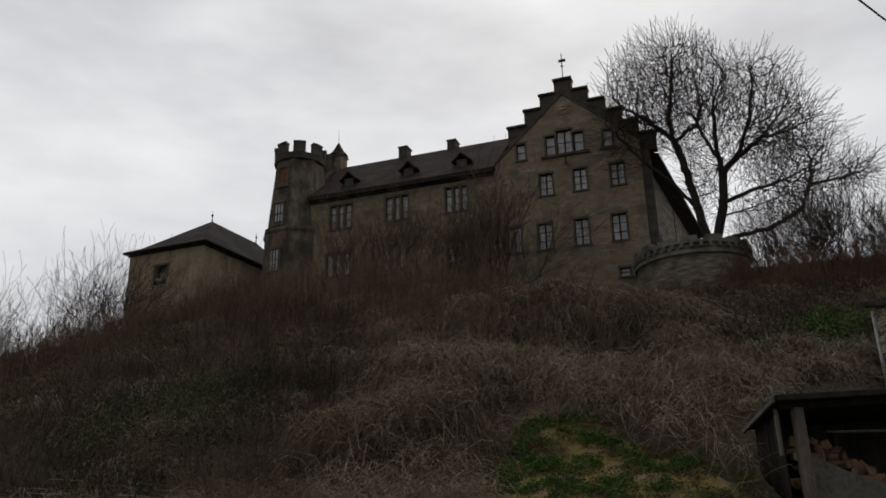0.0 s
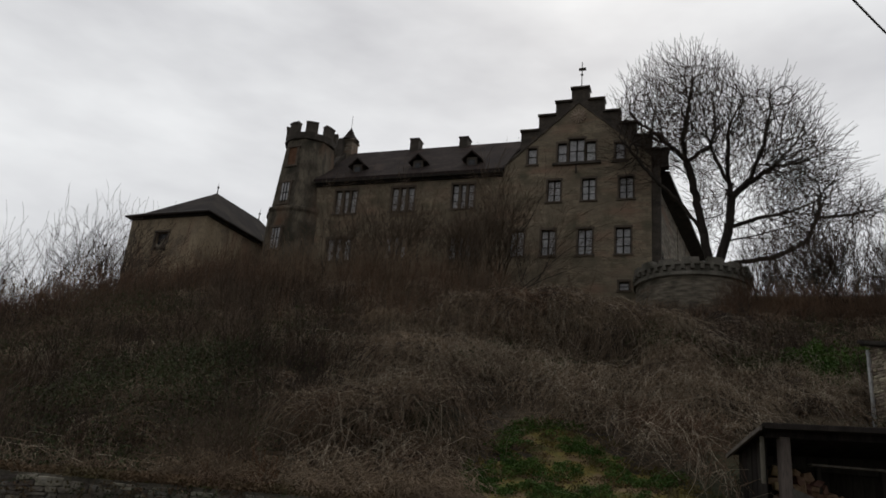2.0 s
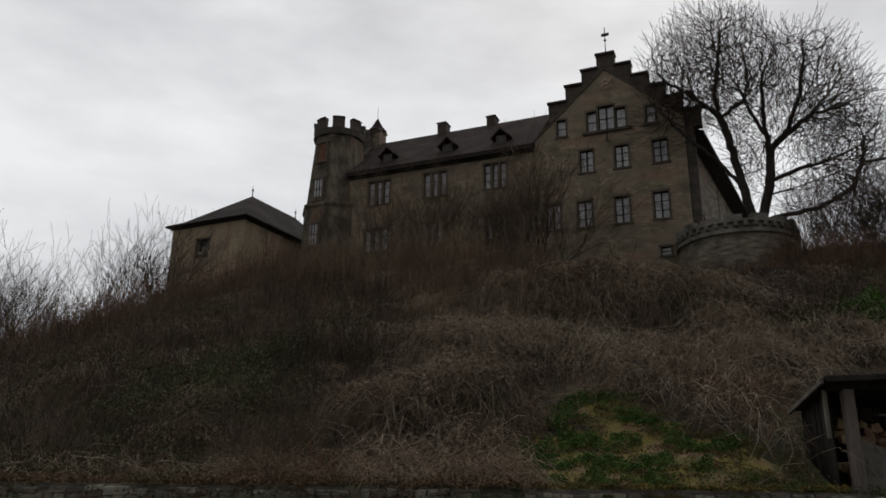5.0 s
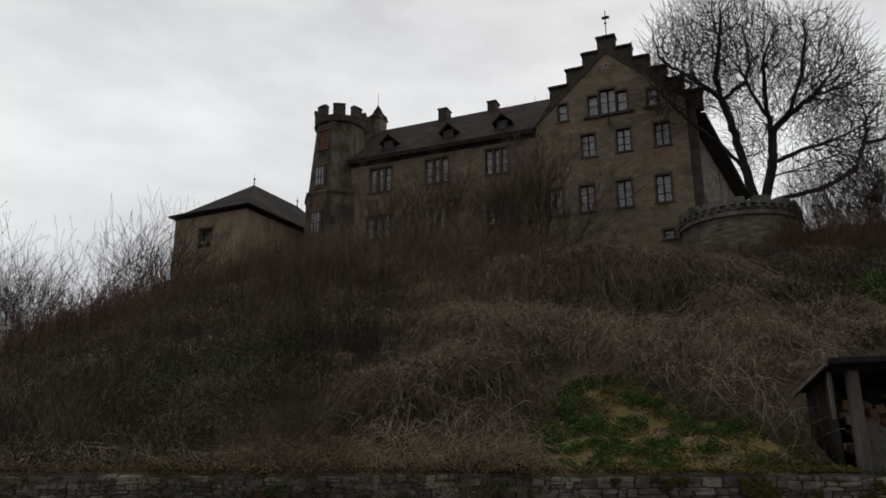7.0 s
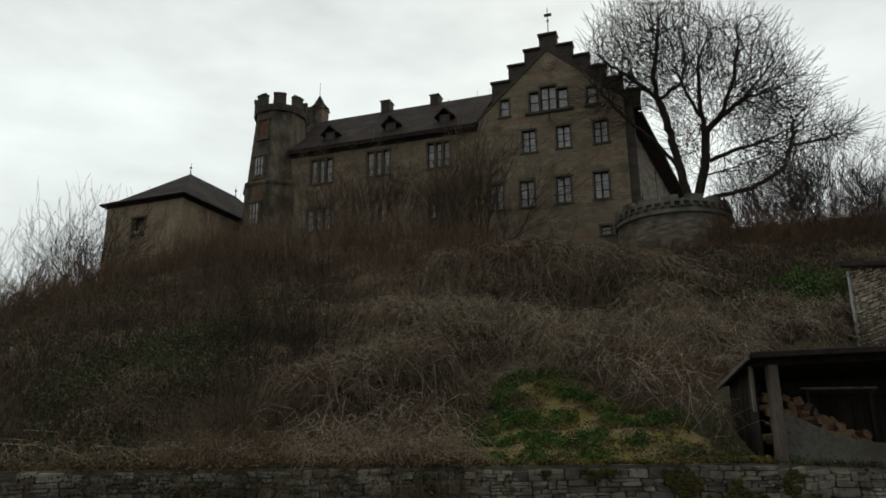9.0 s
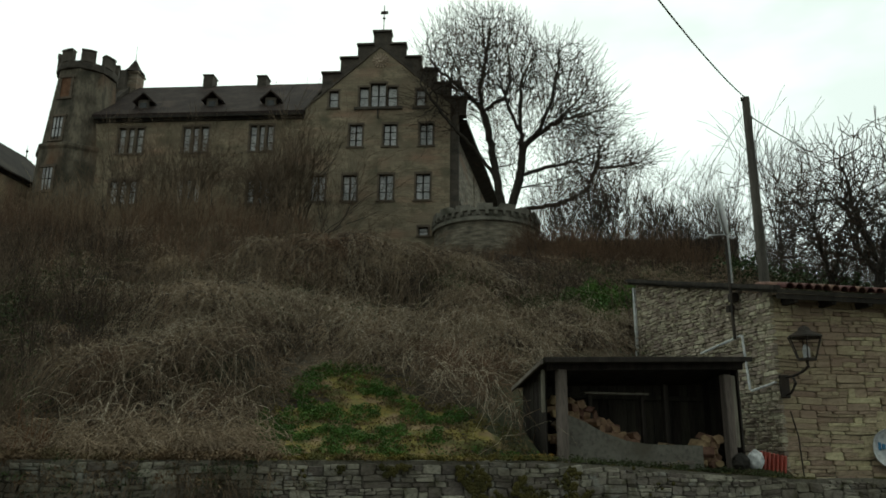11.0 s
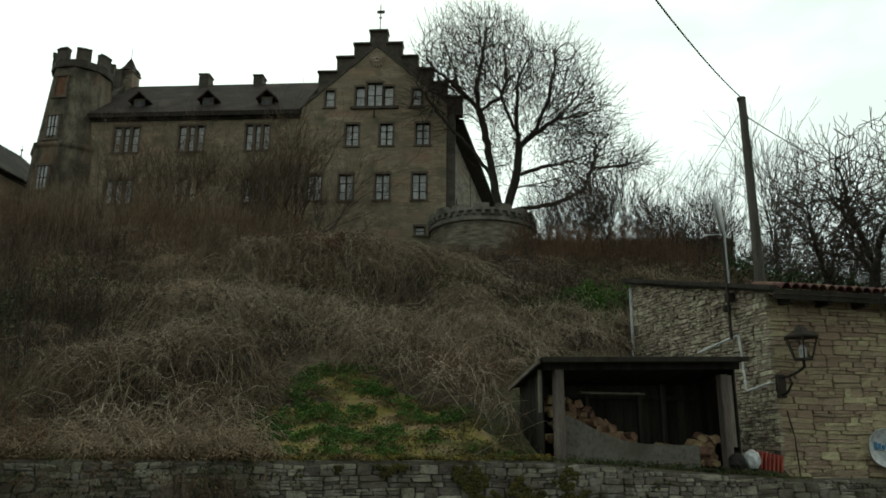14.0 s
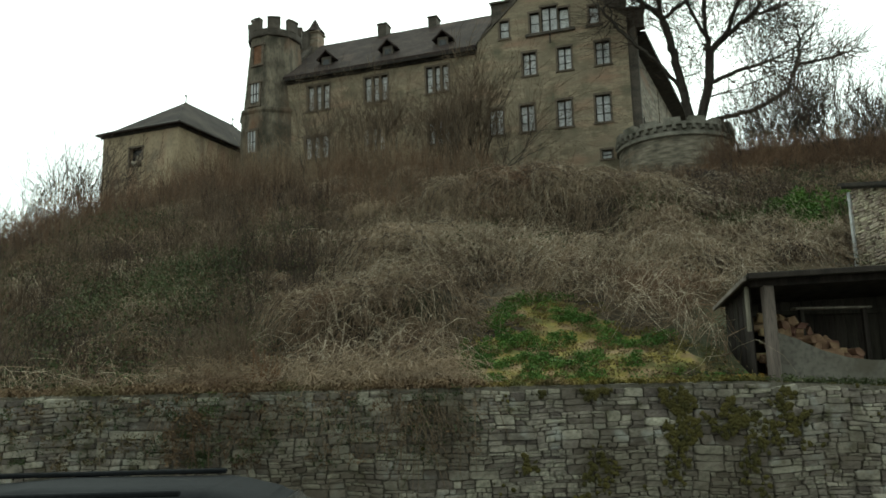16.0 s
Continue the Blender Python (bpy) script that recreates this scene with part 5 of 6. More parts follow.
crowned("bare_tree", pose(17.4, 45.3, 17.43, 0, 0, -21), "large bare spreading tree with two trunks on the round bastion", [
    [(-0.1, 0, -0.9), (-0.22, 0, 1.0), (-0.58, 0, 3.56), (-1.0, 0.1, 6.05), (-1.5, 0.2, 8.35), (-1.69, 0.3, 10.2), (-1.34, 0.4, 12.0), (-1.0, 0.4, 14.4)],
    [(0.25, 0.1, -0.9), (0.46, 0.1, 1.0), (1.04, 0.1, 2.94), (1.32, 0.1, 5.04), (1.17, 0.3, 7.05), (1.24, 0.4, 9.1), (1.3, 0.5, 10.7), (2.03, 0.5, 12.3), (2.77, 0.4, 14.4)],
    [(0.7, -0.1, 0.6), (1.4, -0.2, 0.75), (2.4, -0.5, 0.7), (3.98, -0.9, 0.9), (5.36, -1.0, 1.6), (6.2, -1.0, 3.18), (6.43, -0.9, 4.8), (7.32, -0.8, 5.8)],
    [(6.2, -1.0, 3.2), (7.4, -0.6, 3.4), (8.62, -0.2, 3.8), (9.9, 0.0, 4.2)],
    [(-0.56, 0, 3.0), (-1.63, -0.5, 4.55), (-3.17, -1.2, 6.06), (-4.87, -1.9, 8.1), (-6.37, -2.3, 10.2), (-7.3, -2.5, 11.4)],
    [(-0.4, 0, 2.3), (-2.21, -0.9, 4.06), (-3.73, -1.6, 4.8)],
    [(-1.5, 0.2, 8.35), (-3.0, 0.5, 10.2), (-4.72, 0.7, 11.8), (-5.6, 0.8, 13.2)],
    [(-1.45, 0.2, 8.2), (0.11, 1.0, 9.63), (0.58, 1.5, 11.7), (0.34, 1.8, 14.4)],
    [(1.3, 0.1, 5.3), (2.45, 0.5, 6.54), (4.11, 0.9, 7.8), (5.56, 1.1, 9.6), (6.7, 1.2, 10.8)],
    [(2.45, 0.5, 6.5), (3.3, -0.6, 8.4), (3.9, -0.9, 11.0), (4.0, -1.0, 13.0)],
    [(1.25, 0.2, 6.2), (0.34, -0.7, 8.08), (-0.18, -1.2, 9.6)],
    [(1.15, 0.1, 3.3), (2.89, 0.8, 4.04), (5.21, 1.3, 4.78), (7.31, 1.6, 5.6)],
    [(0.9, 0.1, 2.3), (2.86, -0.9, 2.3), (4.47, -1.5, 2.6), (6.0, -1.8, 3.0)],
    [(4.11, 0.9, 7.8), (5.6, 0.3, 7.6), (7.2, 0.0, 8.2)]],
    [((-1.6, 0.3, 11.8), (4.7, 4.2, 4.5), 0.42), ((3.6, 0.2, 9.0), (3.6, 4.0, 4.6), 0.25), ((5.7, 0.1, 6.2), (3.0, 3.6, 3.6), 0.16), ((5.0, 0.3, 3.0), (4.0, 3.0, 1.7), 0.05),
     ((-4.6, -1.4, 8.6), (2.2, 1.6, 3.0), 0.05), ((9.0, 0.0, 4.1), (1.4, 1.2, 1.0), 0.03), ((0.2, 0.3, 5.2), (1.6, 1.5, 3.2), 0.06)], 12500, 3, 0.47, 0.0118, power=2.4, shoot=1.9)


def wild(name, label, seed, height, kids=(7, 5, 4), spread=(0.55, 0.6, 0.6), stems=1, thin=0.012, r=0.11, tm=None, lift=(0.06, 0.07, 0.06)):
    rng = random.Random(seed)
    return tree(name, Matrix.Identity(4), label, [((rng.uniform(-0.3, 0.3) * (stems > 1), rng.uniform(-0.3, 0.3) * (stems > 1), -0.5), (rng.uniform(-0.25, 0.25), rng.uniform(-0.25, 0.25), 1), height * rng.uniform(0.5, 0.62), r / stems ** 0.5) for _ in range(stems)],
                3, kids, spread, lift, seed, thin, twig_mat=tm)


def at(az, d, drop=0.25):
    a = radians(az)
    x, y = d * math.sin(a), d * math.cos(a)
    return x, y, hill(x, y) - drop


def plant(ob, spots, seed, group):
    """The first spot takes the thing itself, the others its copies."""
    rng = random.Random(seed)
    tagged(ob, group=group)
    for k, (az, d, s) in enumerate(spots):
        m = pose(*at(az, d), 0, 0, rng.uniform(0, 360))
        if k == 0:
            ob.scale = (s, s, s)
            ob.matrix_basis = m @ Matrix.Diagonal((s, s, s, 1))
        else:
            c = copy_thing(ob, m)
            c.scale = (s, s, s)


rt = random.Random(11)
sap = wild("sapling", "thin bare sapling with upright twigs on the hilltop", 31, 7.0, (7, 5, 3), (0.35, 0.45, 0.5), 3, 0.010, 0.07)
plant(sap, [(az, rt.uniform(42, 54), rt.uniform(0.55, 0.9) if az > 38 else rt.uniform(0.6, 1.0)) for az in np.arange(24.5, 54, 0.9)], 1, "hilltop saplings")
sap2 = wild("sapling", "thin bare sapling with upright twigs on the hilltop", 33, 7.5, (6, 4, 4), (0.4, 0.45, 0.5), 2, 0.012, 0.08)
plant(sap2, [(az, rt.uniform(40, 58), rt.uniform(0.5, 0.8) if az > 38 else rt.uniform(0.6, 0.95)) for az in np.arange(24.2, 54, 1.4)], 2, "hilltop saplings")
plant(wild("sapling", "thin bare sapling beside the plastered outbuilding", 35, 6.5, (6, 4, 3), (0.3, 0.4, 0.45), 3, 0.009, 0.06),
      [(az, rt.uniform(44, 54), rt.uniform(0.45, 0.98)) for az in np.arange(-37, -23.6, 0.5)], 3, "saplings on the left slope")
plant(crowned("fruit_tree", Matrix.Identity(4), "gnarled bare fruit tree behind the tiled house", [
    [(0, 0, -0.5), (0.2, 0, 1.2), (-0.3, 0.2, 2.4), (-1.4, 0.3, 3.6), (-2.2, 0.2, 5.0)], [(0.1, 0, 1.4), (1.1, -0.2, 2.8), (1.6, -0.3, 4.6)], [(0.0, 0.1, 1.9), (0.3, 0.6, 4.2), (0.2, 0.8, 5.8)],
    [(0.2, 0, 1.0), (-1.4, -0.7, 1.7), (-3.0, -0.9, 2.6)], [(0.8, -0.1, 2.3), (2.4, 0.3, 3.0), (3.2, 0.4, 4.0)]],
    [((0, 0, 4.3), (3.7, 3.2, 2.9), 1.0)], 1500, 5, 0.24, 0.012),
      [(47.4, 33, 1.12), (44.4, 34, 0.82), (52.4, 34, 1.1)], 4, "fruit trees")
plant(wild("slender_tree", "tall slender bare tree on the hilltop", 39, 9.5, (9, 5, 4), (0.35, 0.4, 0.45), 2, 0.012, 0.12), [(41.3, 40, 0.86), (31.5, 52, 0.7)], 5, "slender trees")
plant(wild("background_tree", "distant bare tree behind the castle roof", 41, 17.0, (8, 6, 5), (0.5, 0.55, 0.6), 1, 0.012, 0.2), [(1.8, 66, 0.92), (-14.8, 72, 0.72)], 6, "trees behind the castle")
plant(wild("fanning_tree", "fine-twigged bare tree fanning up against the castle front", 43, 8.8, (8, 5, 4), (0.3, 0.4, 0.5), 5, 0.010, 0.15, grey_twig, (0.05, 0.04, 0.0)), [(5.0, 45.0, 0.95), (3.2, 44.6, 0.6)], 7, "trees at the castle front")
plant(wild("sapling", "bare sapling rising before the castle wing", 45, 6.8, (6, 5, 3), (0.35, 0.45, 0.5), 3, 0.008, 0.06, grey_twig),
      [(az, rt.uniform(40, 44), rt.uniform(0.55, 0.95)) for az in (-8.6, -7.4, -6.2, -5.0, -4.0, -3.0, -2.0, -1.1, -0.2, 0.7, 1.5, 2.4, 3.2, 7.0)], 8, "saplings before the castle")


# ---- hillside growth ----
def strips(name, pts, rad, material, label, category, sides=3):
    """Many thin stems in one mesh: pts is stems x points x 3."""
    n, k, _ = pts.shape
    d = np.gradient(pts, axis=1)
    d /= np.linalg.norm(d, axis=2, keepdims=True) + 1e-9
    ref = np.where(np.abs(d[..., 2:3]) > 0.9, np.array([1.0, 0, 0]), np.array([0, 0, 1.0]))
    s = np.cross(d, ref)
    s /= np.linalg.norm(s, axis=2, keepdims=True) + 1e-9
    o = np.cross(s, d)
    ang = np.arange(sides) * math.tau / sides
    v = pts[:, :, None, :] + rad[:, :, None, None] * (np.cos(ang)[None, None, :, None] * s[:, :, None, :] + np.sin(ang)[None, None, :, None] * o[:, :, None, :])
    idx = np.arange(n * k * sides).reshape(n, k, sides)
    a, b = idx[:, :-1, :], idx[:, 1:, :]
    f = np.stack([a, np.roll(a, -1, 2), np.roll(b, -1, 2), b], -1).reshape(-1, 4)
    me = bpy.data.meshes.new(name)
    me.vertices.add(n * k * sides)
    me.vertices.foreach_set("co", v.reshape(-1).astype(np.float32))
    me.loops.add(len(f) * 4)
    me.loops.foreach_set("vertex_index", f.reshape(-1).astype(np.int32))
    me.polygons.add(len(f))
    me.polygons.foreach_set("loop_start", np.arange(0, len(f) * 4, 4, dtype=np.int32))
    me.update(calc_edges=True)
    me.materials.append(material)
    return tagged(new(name, me), label, category, kind="stuff")


rs = np.random.RandomState(5)


def patch(x, y):
    """Under 1 on the mossy patch above the wall."""
    return ((x - 2.7 + 0.03 * (y - 13.0)) / (3.0 - 0.44 * (y - 12.7))) ** 2 + ((y - 14.4) / 3.0) ** 2 + 0.6 * noise.noise((x * 1.3, y * 1.3, 5.0)) + 0.3 * noise.noise((x * 4, y * 4, 1.0))


def in_patch(x, y):
    return patch(x, y) < 1.0


def free(x, y):
    """Ground that nothing stands on."""
    if 5.5 < x < 10.6 and y < 16.0 or x > 10.6 and y < 19.6:
        return False
    u, n = 0.94 * x - 0.342 * y, 0.342 * x + 0.94 * y
    if -33 < u < 0 and n > 45.2 or n > 47 or (x - BX) ** 2 + (y - BY) ** 2 < 13:
        return False
    return not (-27 < x < -14 and y > 49)


def mound(x, y):
    """How high the thicket heaps up over the soil."""
    return (max(0.0, noise.noise((x * 0.22, y * 0.3, 7.0)) + 0.15) * 1.8 + 0.35 * noise.noise((x * 0.8, y * 0.8, 2.0))) * smooth(13.2, 16.0, y)


def scatter(count, near, far, lo=-34, hi=52, power=1.0, pick=None, lift=0.0):
    out = []
    while len(out) < count:
        az, k = radians(rs.uniform(lo, hi)), rs.uniform() ** power
        d = near + (far - near) * k
        x, y = d * math.sin(az), d * math.cos(az)
        if y > 12.75 and free(x, y) and not in_patch(x, y) and (pick is None or pick(x, y, d)):
            out.append((x, y, hill(x, y) + 0.6 * heaped(x, y) + 0.5 * lift * mound(x, y)))
    return np.array(out)


def arches(base, length, height, r0, k=5):
    n = len(base)
    drift = np.array([noise.noise((x * 0.45, y * 0.45, 6.0)) for x, y, _ in base])      # neighbours sprawl the same way
    head = -math.pi / 2 + 2.6 * drift + rs.normal(0, 0.75, n)
    side = rs.normal(0, 0.9, n)
    ln, ht = rs.uniform(*length, n), rs.uniform(*height, n)
    pts = np.empty((n, k, 3))
    for i in range(k):
        t = i / (k - 1)
        pts[:, i, 0] = base[:, 0] + ln * t * np.cos(head + side * t)
        pts[:, i, 1] = base[:, 1] + ln * t * np.sin(head + side * t)
        pts[:, i, 2] = base[:, 2] + 0.36 * (pts[:, i, 1] - base[:, 1]) + ht * (math.sin(math.pi * min(1, 0.12 + 0.84 * t)) - 0.37) + 0.05
    pts[:, 1:] += rs.normal(0, 0.075, (n, k - 1, 3))
    rad = rs.uniform(*r0, n)[:, None] * np.linspace(1, 0.5, k)[None]
    return pts, rad


def fans(base, stems, height, lean, r0, twigs=3, k=3):
    """Shrubs: stems that fan out from each base, with side twigs."""
    n = len(base)
    b = np.repeat(base, stems, 0) + np.concatenate([rs.normal(0, 0.28, (n * stems, 2)), np.zeros((n * stems, 1))], 1)
    hs = np.repeat(rs.uniform(*height, n), stems) * rs.uniform(0.45, 1.05, n * stems)
    a, tilt = rs.uniform(0, math.tau, n * stems), np.abs(rs.normal(0, lean, n * stems))
    way = np.stack([np.cos(a) * np.sin(tilt), np.sin(a) * np.sin(tilt), np.cos(tilt)], 1)
    t = np.linspace(0, 1, k)
    pts = b[:, None, :] + way[:, None, :] * (hs[:, None] * t[None])[..., None] + rs.normal(0, 0.08, (n * stems, k, 3)) * t[None, :, None]
    pts[:, :, 2] -= 0.2
    rad = rs.uniform(*r0, n * stems)[:, None] * np.linspace(1, 0.45, k)[None]
    allp, allr = [pts], [rad]
    for _ in range(twigs):
        f = rs.uniform(0.3, 0.9, n * stems)
        st = b + way * (hs * f)[:, None]
        st[:, 2] -= 0.2
        w2 = way + rs.normal(0, 0.45, way.shape)
        w2 /= np.linalg.norm(w2, axis=1, keepdims=True)
        ln = hs * rs.uniform(0.2, 0.5, n * stems)
        q = st[:, None, :] + w2[:, None, :] * (ln[:, None] * t[None])[..., None] + rs.normal(0, 0.03, pts.shape) * t[None, :, None]
        allp.append(q)
        allr.append(rad * 0.7)
    return np.concatenate(allp), np.concatenate(allr)


def inland(x, y, d):
    return y > 13.4 + 0.9 * noise.noise((x * 0.7, 3.0, 0.0))


def tangle(x, y, d):
    if y < 13.2 + 0.9 * noise.noise((x * 0.7, 3.0, 0.0)) or x < -2.5 and rs.uniform() > 0.25:
        return False
    return noise.noise((x * 0.33, y * 0.33, 1.0)) + 0.4 * noise.noise((x * 0.9, y * 0.9, 4.0)) > -0.08


strips("bramble_thicket", *arches(scatter(10500, 13.0, 30, power=0.75, pick=tangle, lift=1.0), (0.3, 1.4), (0.15, 0.7), (0.005, 0.009)), cane, "tangled dry tan bramble canes covering the slope", "brambles")
strips("bleached_canes", *arches(scatter(3200, 13.0, 26, power=0.8, pick=tangle, lift=1.0), (0.4, 1.5), (0.25, 0.85), (0.004, 0.008)), pale_cane, "bleached pale canes over the thicket", "brambles")
strips("bramble_thicket", *arches(scatter(6500, 13.0, 34, power=0.8, pick=inland, lift=0.7), (0.3, 1.2), (0.15, 0.6), (0.006, 0.011)), grey_twig, "dark dead bramble canes in the thicket", "brambles")
strips("bramble_thicket", *arches(scatter(5500, 24, 45, power=0.9, lift=0.6), (0.8, 2.0), (0.3, 0.9), (0.010, 0.016)), cane, "brown bramble thicket on the upper slope", "brambles")
# heaped bramble bushes: canes lie over each heap and spill downhill
layers = ([], [], [])
for hx, hy, hr, hh in HEAPS:
    tone = rs.uniform()
    for k in range(int(250 + 60 * hr)):
        a, r0 = rs.uniform(0, math.tau), hr * 0.8 * math.sqrt(rs.uniform())
        ln, up = hr * rs.uniform(0.35, 1.05), hr * rs.uniform(0.02, 0.3)
        b = -math.pi / 2 + rs.normal(0, 0.85) + 0.5 * math.sin(a)
        bow = rs.normal(0, 0.5)
        x0, y0 = hx + r0 * math.cos(a), hy + r0 * math.sin(a)
        line = []
        for i in range(5):
            t = i / 4
            x, y = x0 + ln * t * math.cos(b + bow * t), y0 + ln * t * math.sin(b + bow * t)
            d = ((x - hx) ** 2 + (y - hy) ** 2) / (hr * hr)
            line.append((x, y, hill(hx, hy) + 0.36 * (y - hy) + max(-0.1, hh * (1 - d * d)) + up * math.sin(math.pi * (0.15 + 0.8 * t)) - 0.05))
        line = np.array(line) + rs.normal(0, 0.035, (5, 3))
        # heaps on the right take fewer tan and bleached canes
        darker = 0.45 if hx > 0.36 * hy else 0.0
        layers[0 if rs.uniform() < 0.5 + 0.3 * tone - darker else (1 if rs.uniform() < 0.4 - 0.6 * darker else 2)].append(line)
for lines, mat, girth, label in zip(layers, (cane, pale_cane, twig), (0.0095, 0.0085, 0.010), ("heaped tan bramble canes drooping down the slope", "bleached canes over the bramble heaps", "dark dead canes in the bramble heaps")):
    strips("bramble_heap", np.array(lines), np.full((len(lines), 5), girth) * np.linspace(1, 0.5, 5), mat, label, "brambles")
strips("rust_bracken", *fans(np.array([at(az, q, 0.0) for az, q in zip(rs.normal(20, 3.0, 200), rs.normal(33, 2.2, 200))] + [at(az, q, 0.0) for az, q in zip(rs.normal(3, 2.0, 70), rs.normal(29, 1.5, 70))] + [at(az, q, 0.0) for az, q in zip(rs.normal(-13.5, 0.8, 22), rs.normal(14.0, 0.3, 22))]), 9, (0.4, 1.0), 0.5, (0.007, 0.012), 1), rust, "rust-brown dead bracken on the slope", "bracken")
# brambles that hang over the wall
hang = np.array([(x, 12.74 + abs(rs.normal(0, 0.4)), 2.42) for x in np.concatenate([rs.uniform(-9, 0.6, 90), rs.normal(0.0, 0.35, 330), rs.normal(-1.6, 0.25, 160), rs.normal(-3.4, 0.4, 160), rs.uniform(-4.4, 1.1, 420)])])
hang[:, 2] += 0.5 * (hang[:, 1] - 12.74)
pts, rad = arches(hang, (0.4, 1.2), (0.1, 0.35), (0.005, 0.009))
pts[:, :, 2] -= np.maximum(0, 12.4 - pts[:, :, 1]) * 1.7
pts[:, :, 1] = np.maximum(pts[:, :, 1], 12.12 - 0.15 * rs.uniform(0, 1, (len(pts), 1)))
strips("hanging_brambles", pts, rad, cane, "dry canes hanging over the retaining wall", "brambles")


def behind(x, y, d):
    """Tall shrubs leave the foot of the gabled front and of the bastion open."""
    return x < 0.1 * y or d < 26


strips("shrub_thicket", *fans(scatter(360, 26, 46, power=0.8, pick=behind), 8, (1.0, 2.6), 0.38, (0.008, 0.014)), red_twig, "reddish-brown bare shrubs below the castle", "shrubs")
strips("shrub_thicket", *fans(scatter(350, 22, 46, power=0.8, pick=behind), 8, (0.9, 2.4), 0.42, (0.008, 0.014)), grey_twig, "grey-brown bare shrubs on the slope", "shrubs")
strips("shrub_thicket", *fans(scatter(190, 36, 45, -17, 4, power=0.8), 10, (1.4, 3.6), 0.26, (0.009, 0.014)), cane, "tan-brown bare shrubs at the foot of the castle", "shrubs")
strips("shrub_thicket", *fans(scatter(230, 34, 48, -34, -15, power=0.6), 11, (1.5, 3.5), 0.32, (0.009, 0.014)), red_twig, "reddish-brown shrubs before the plastered outbuilding", "shrubs")
strips("shrub_thicket", *fans(scatter(330, 23, 36, 18, 40, power=0.8), 10, (0.5, 1.4), 0.45, (0.008, 0.013)), twig, "low dark bushes on the slope beside the bastion", "shrubs")
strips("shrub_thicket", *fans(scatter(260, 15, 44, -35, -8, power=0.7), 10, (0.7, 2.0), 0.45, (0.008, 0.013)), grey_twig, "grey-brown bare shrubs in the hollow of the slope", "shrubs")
# dark twigs also carry the dimness of the left slope in their colour
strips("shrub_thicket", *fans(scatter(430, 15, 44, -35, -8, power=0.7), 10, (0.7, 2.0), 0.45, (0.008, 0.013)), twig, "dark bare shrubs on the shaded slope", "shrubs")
strips("shrub", *fans(np.array([(-3.9, 13.6, 2.7), (-3.4, 13.9, 2.8), (-9.0, 15.5, 3.2)]), 60, (1.0, 1.7), 0.45, (0.005, 0.009)), grey_twig, "bare bush above the retaining wall", "shrubs")
strips("dead_grass", *fans(scatter(420, 13.0, 32, power=0.8, pick=inland), 11, (0.25, 0.7), 0.7, (0.004, 0.008), 0, 3), straw, "tufts of dead grass on the slope", "grass")
strips("hilltop_thicket", *fans(np.array([at(az, q, 0.0) for az, q in zip(rs.uniform(25, 55, 190), rs.uniform(40, 48, 190))]), 7, (1.2, 3.6), 0.22, (0.010, 0.016), 2), twig, "dense dark bare thicket along the hilltop", "shrubs")
strips("red_grass", *fans(scatter(700, 25, 37, 12, 40), 10, (0.3, 0.75), 0.35, (0.008, 0.013), 0, 3), red_twig, "tall rust-brown dead grass near the bastion", "grass")


strips("rust_shrubs", *fans(np.array([at(az, q, 0.0) for az, q in zip(rs.uniform(21.5, 38, 330), rs.uniform(38, 43.5, 330))]), 9, (1.3, 2.8), 0.24, (0.008, 0.013), 2), red_twig, "rust-brown bare shrubs below the terrace wall", "shrubs")


def leaves(name, centres, count, size, spread, height, material, label):
    """Clumps of small leaves in one mesh."""
    n = len(centres) * count
    c = np.repeat(centres, count, 0)
    a, r = rs.uniform(0, math.tau, n), np.sqrt(rs.uniform(0, 1, n)) * np.repeat(rs.uniform(0.5, 1.2, len(centres)), count) * spread
    h = np.repeat(rs.uniform(0.4, 1.1, len(centres)), count) * height * rs.uniform(0.0, 1.0, n) * (1.1 - (r / spread) ** 2 * 0.6)
    p = c + np.stack([r * np.cos(a), r * np.sin(a), h], 1)
    d = rs.normal(0, 1, (n, 3)) + np.array([0, -0.3, 0.2])
    d /= np.linalg.norm(d, axis=1, keepdims=True)
    s = np.cross(d, rs.normal(0, 1, (n, 3)))
    s /= np.linalg.norm(s, axis=1, keepdims=True)
    z = rs.uniform(*size, n)[:, None]
    v = np.stack([p - d * z, p + s * z * 0.45, p + d * z, p - s * z * 0.45], 1).reshape(-1, 3)
    f = np.arange(n * 4).reshape(-1, 4)
    ob = raw(name, v.tolist(), f.tolist(), material)
    return tagged(ob, label, "plants", kind="stuff")


low = scatter(2200, 13.0, 40, power=0.7, lift=0.9)
leaves("dead_leaves", low, 18, (0.018, 0.05), 0.45, 0.5, dead_leaf, "withered brown leaves caught in the thicket")
spots = []
while len(spots) < 300:
    x, y = rs.uniform(-0.3, 5.0), rs.uniform(12.8, 17.4)
    if in_patch(x, y) and noise.noise((x * 1.5, y * 1.5, 8.0)) + 0.16 * (2.7 - x) > rs.uniform(-0.1, 0.14) and free(x, y):
        spots.append((x, y, hill(x, y)))
spots += [(x, 12.85 + 0.4 * rs.uniform(), 2.46) for x in rs.uniform(3.3, 5.5, 26)]
tiny = []
while len(tiny) < 420:
    x, y = rs.uniform(-0.3, 5.5), rs.uniform(12.75, 17.4)
    if in_patch(x, y):
        tiny.append((x, y, hill(x, y) + 0.02))
leaves("moss_tufts", np.array(tiny), 34, (0.012, 0.035), 0.2, 0.12, moss_ground, "yellow-green moss tufts and low weeds")
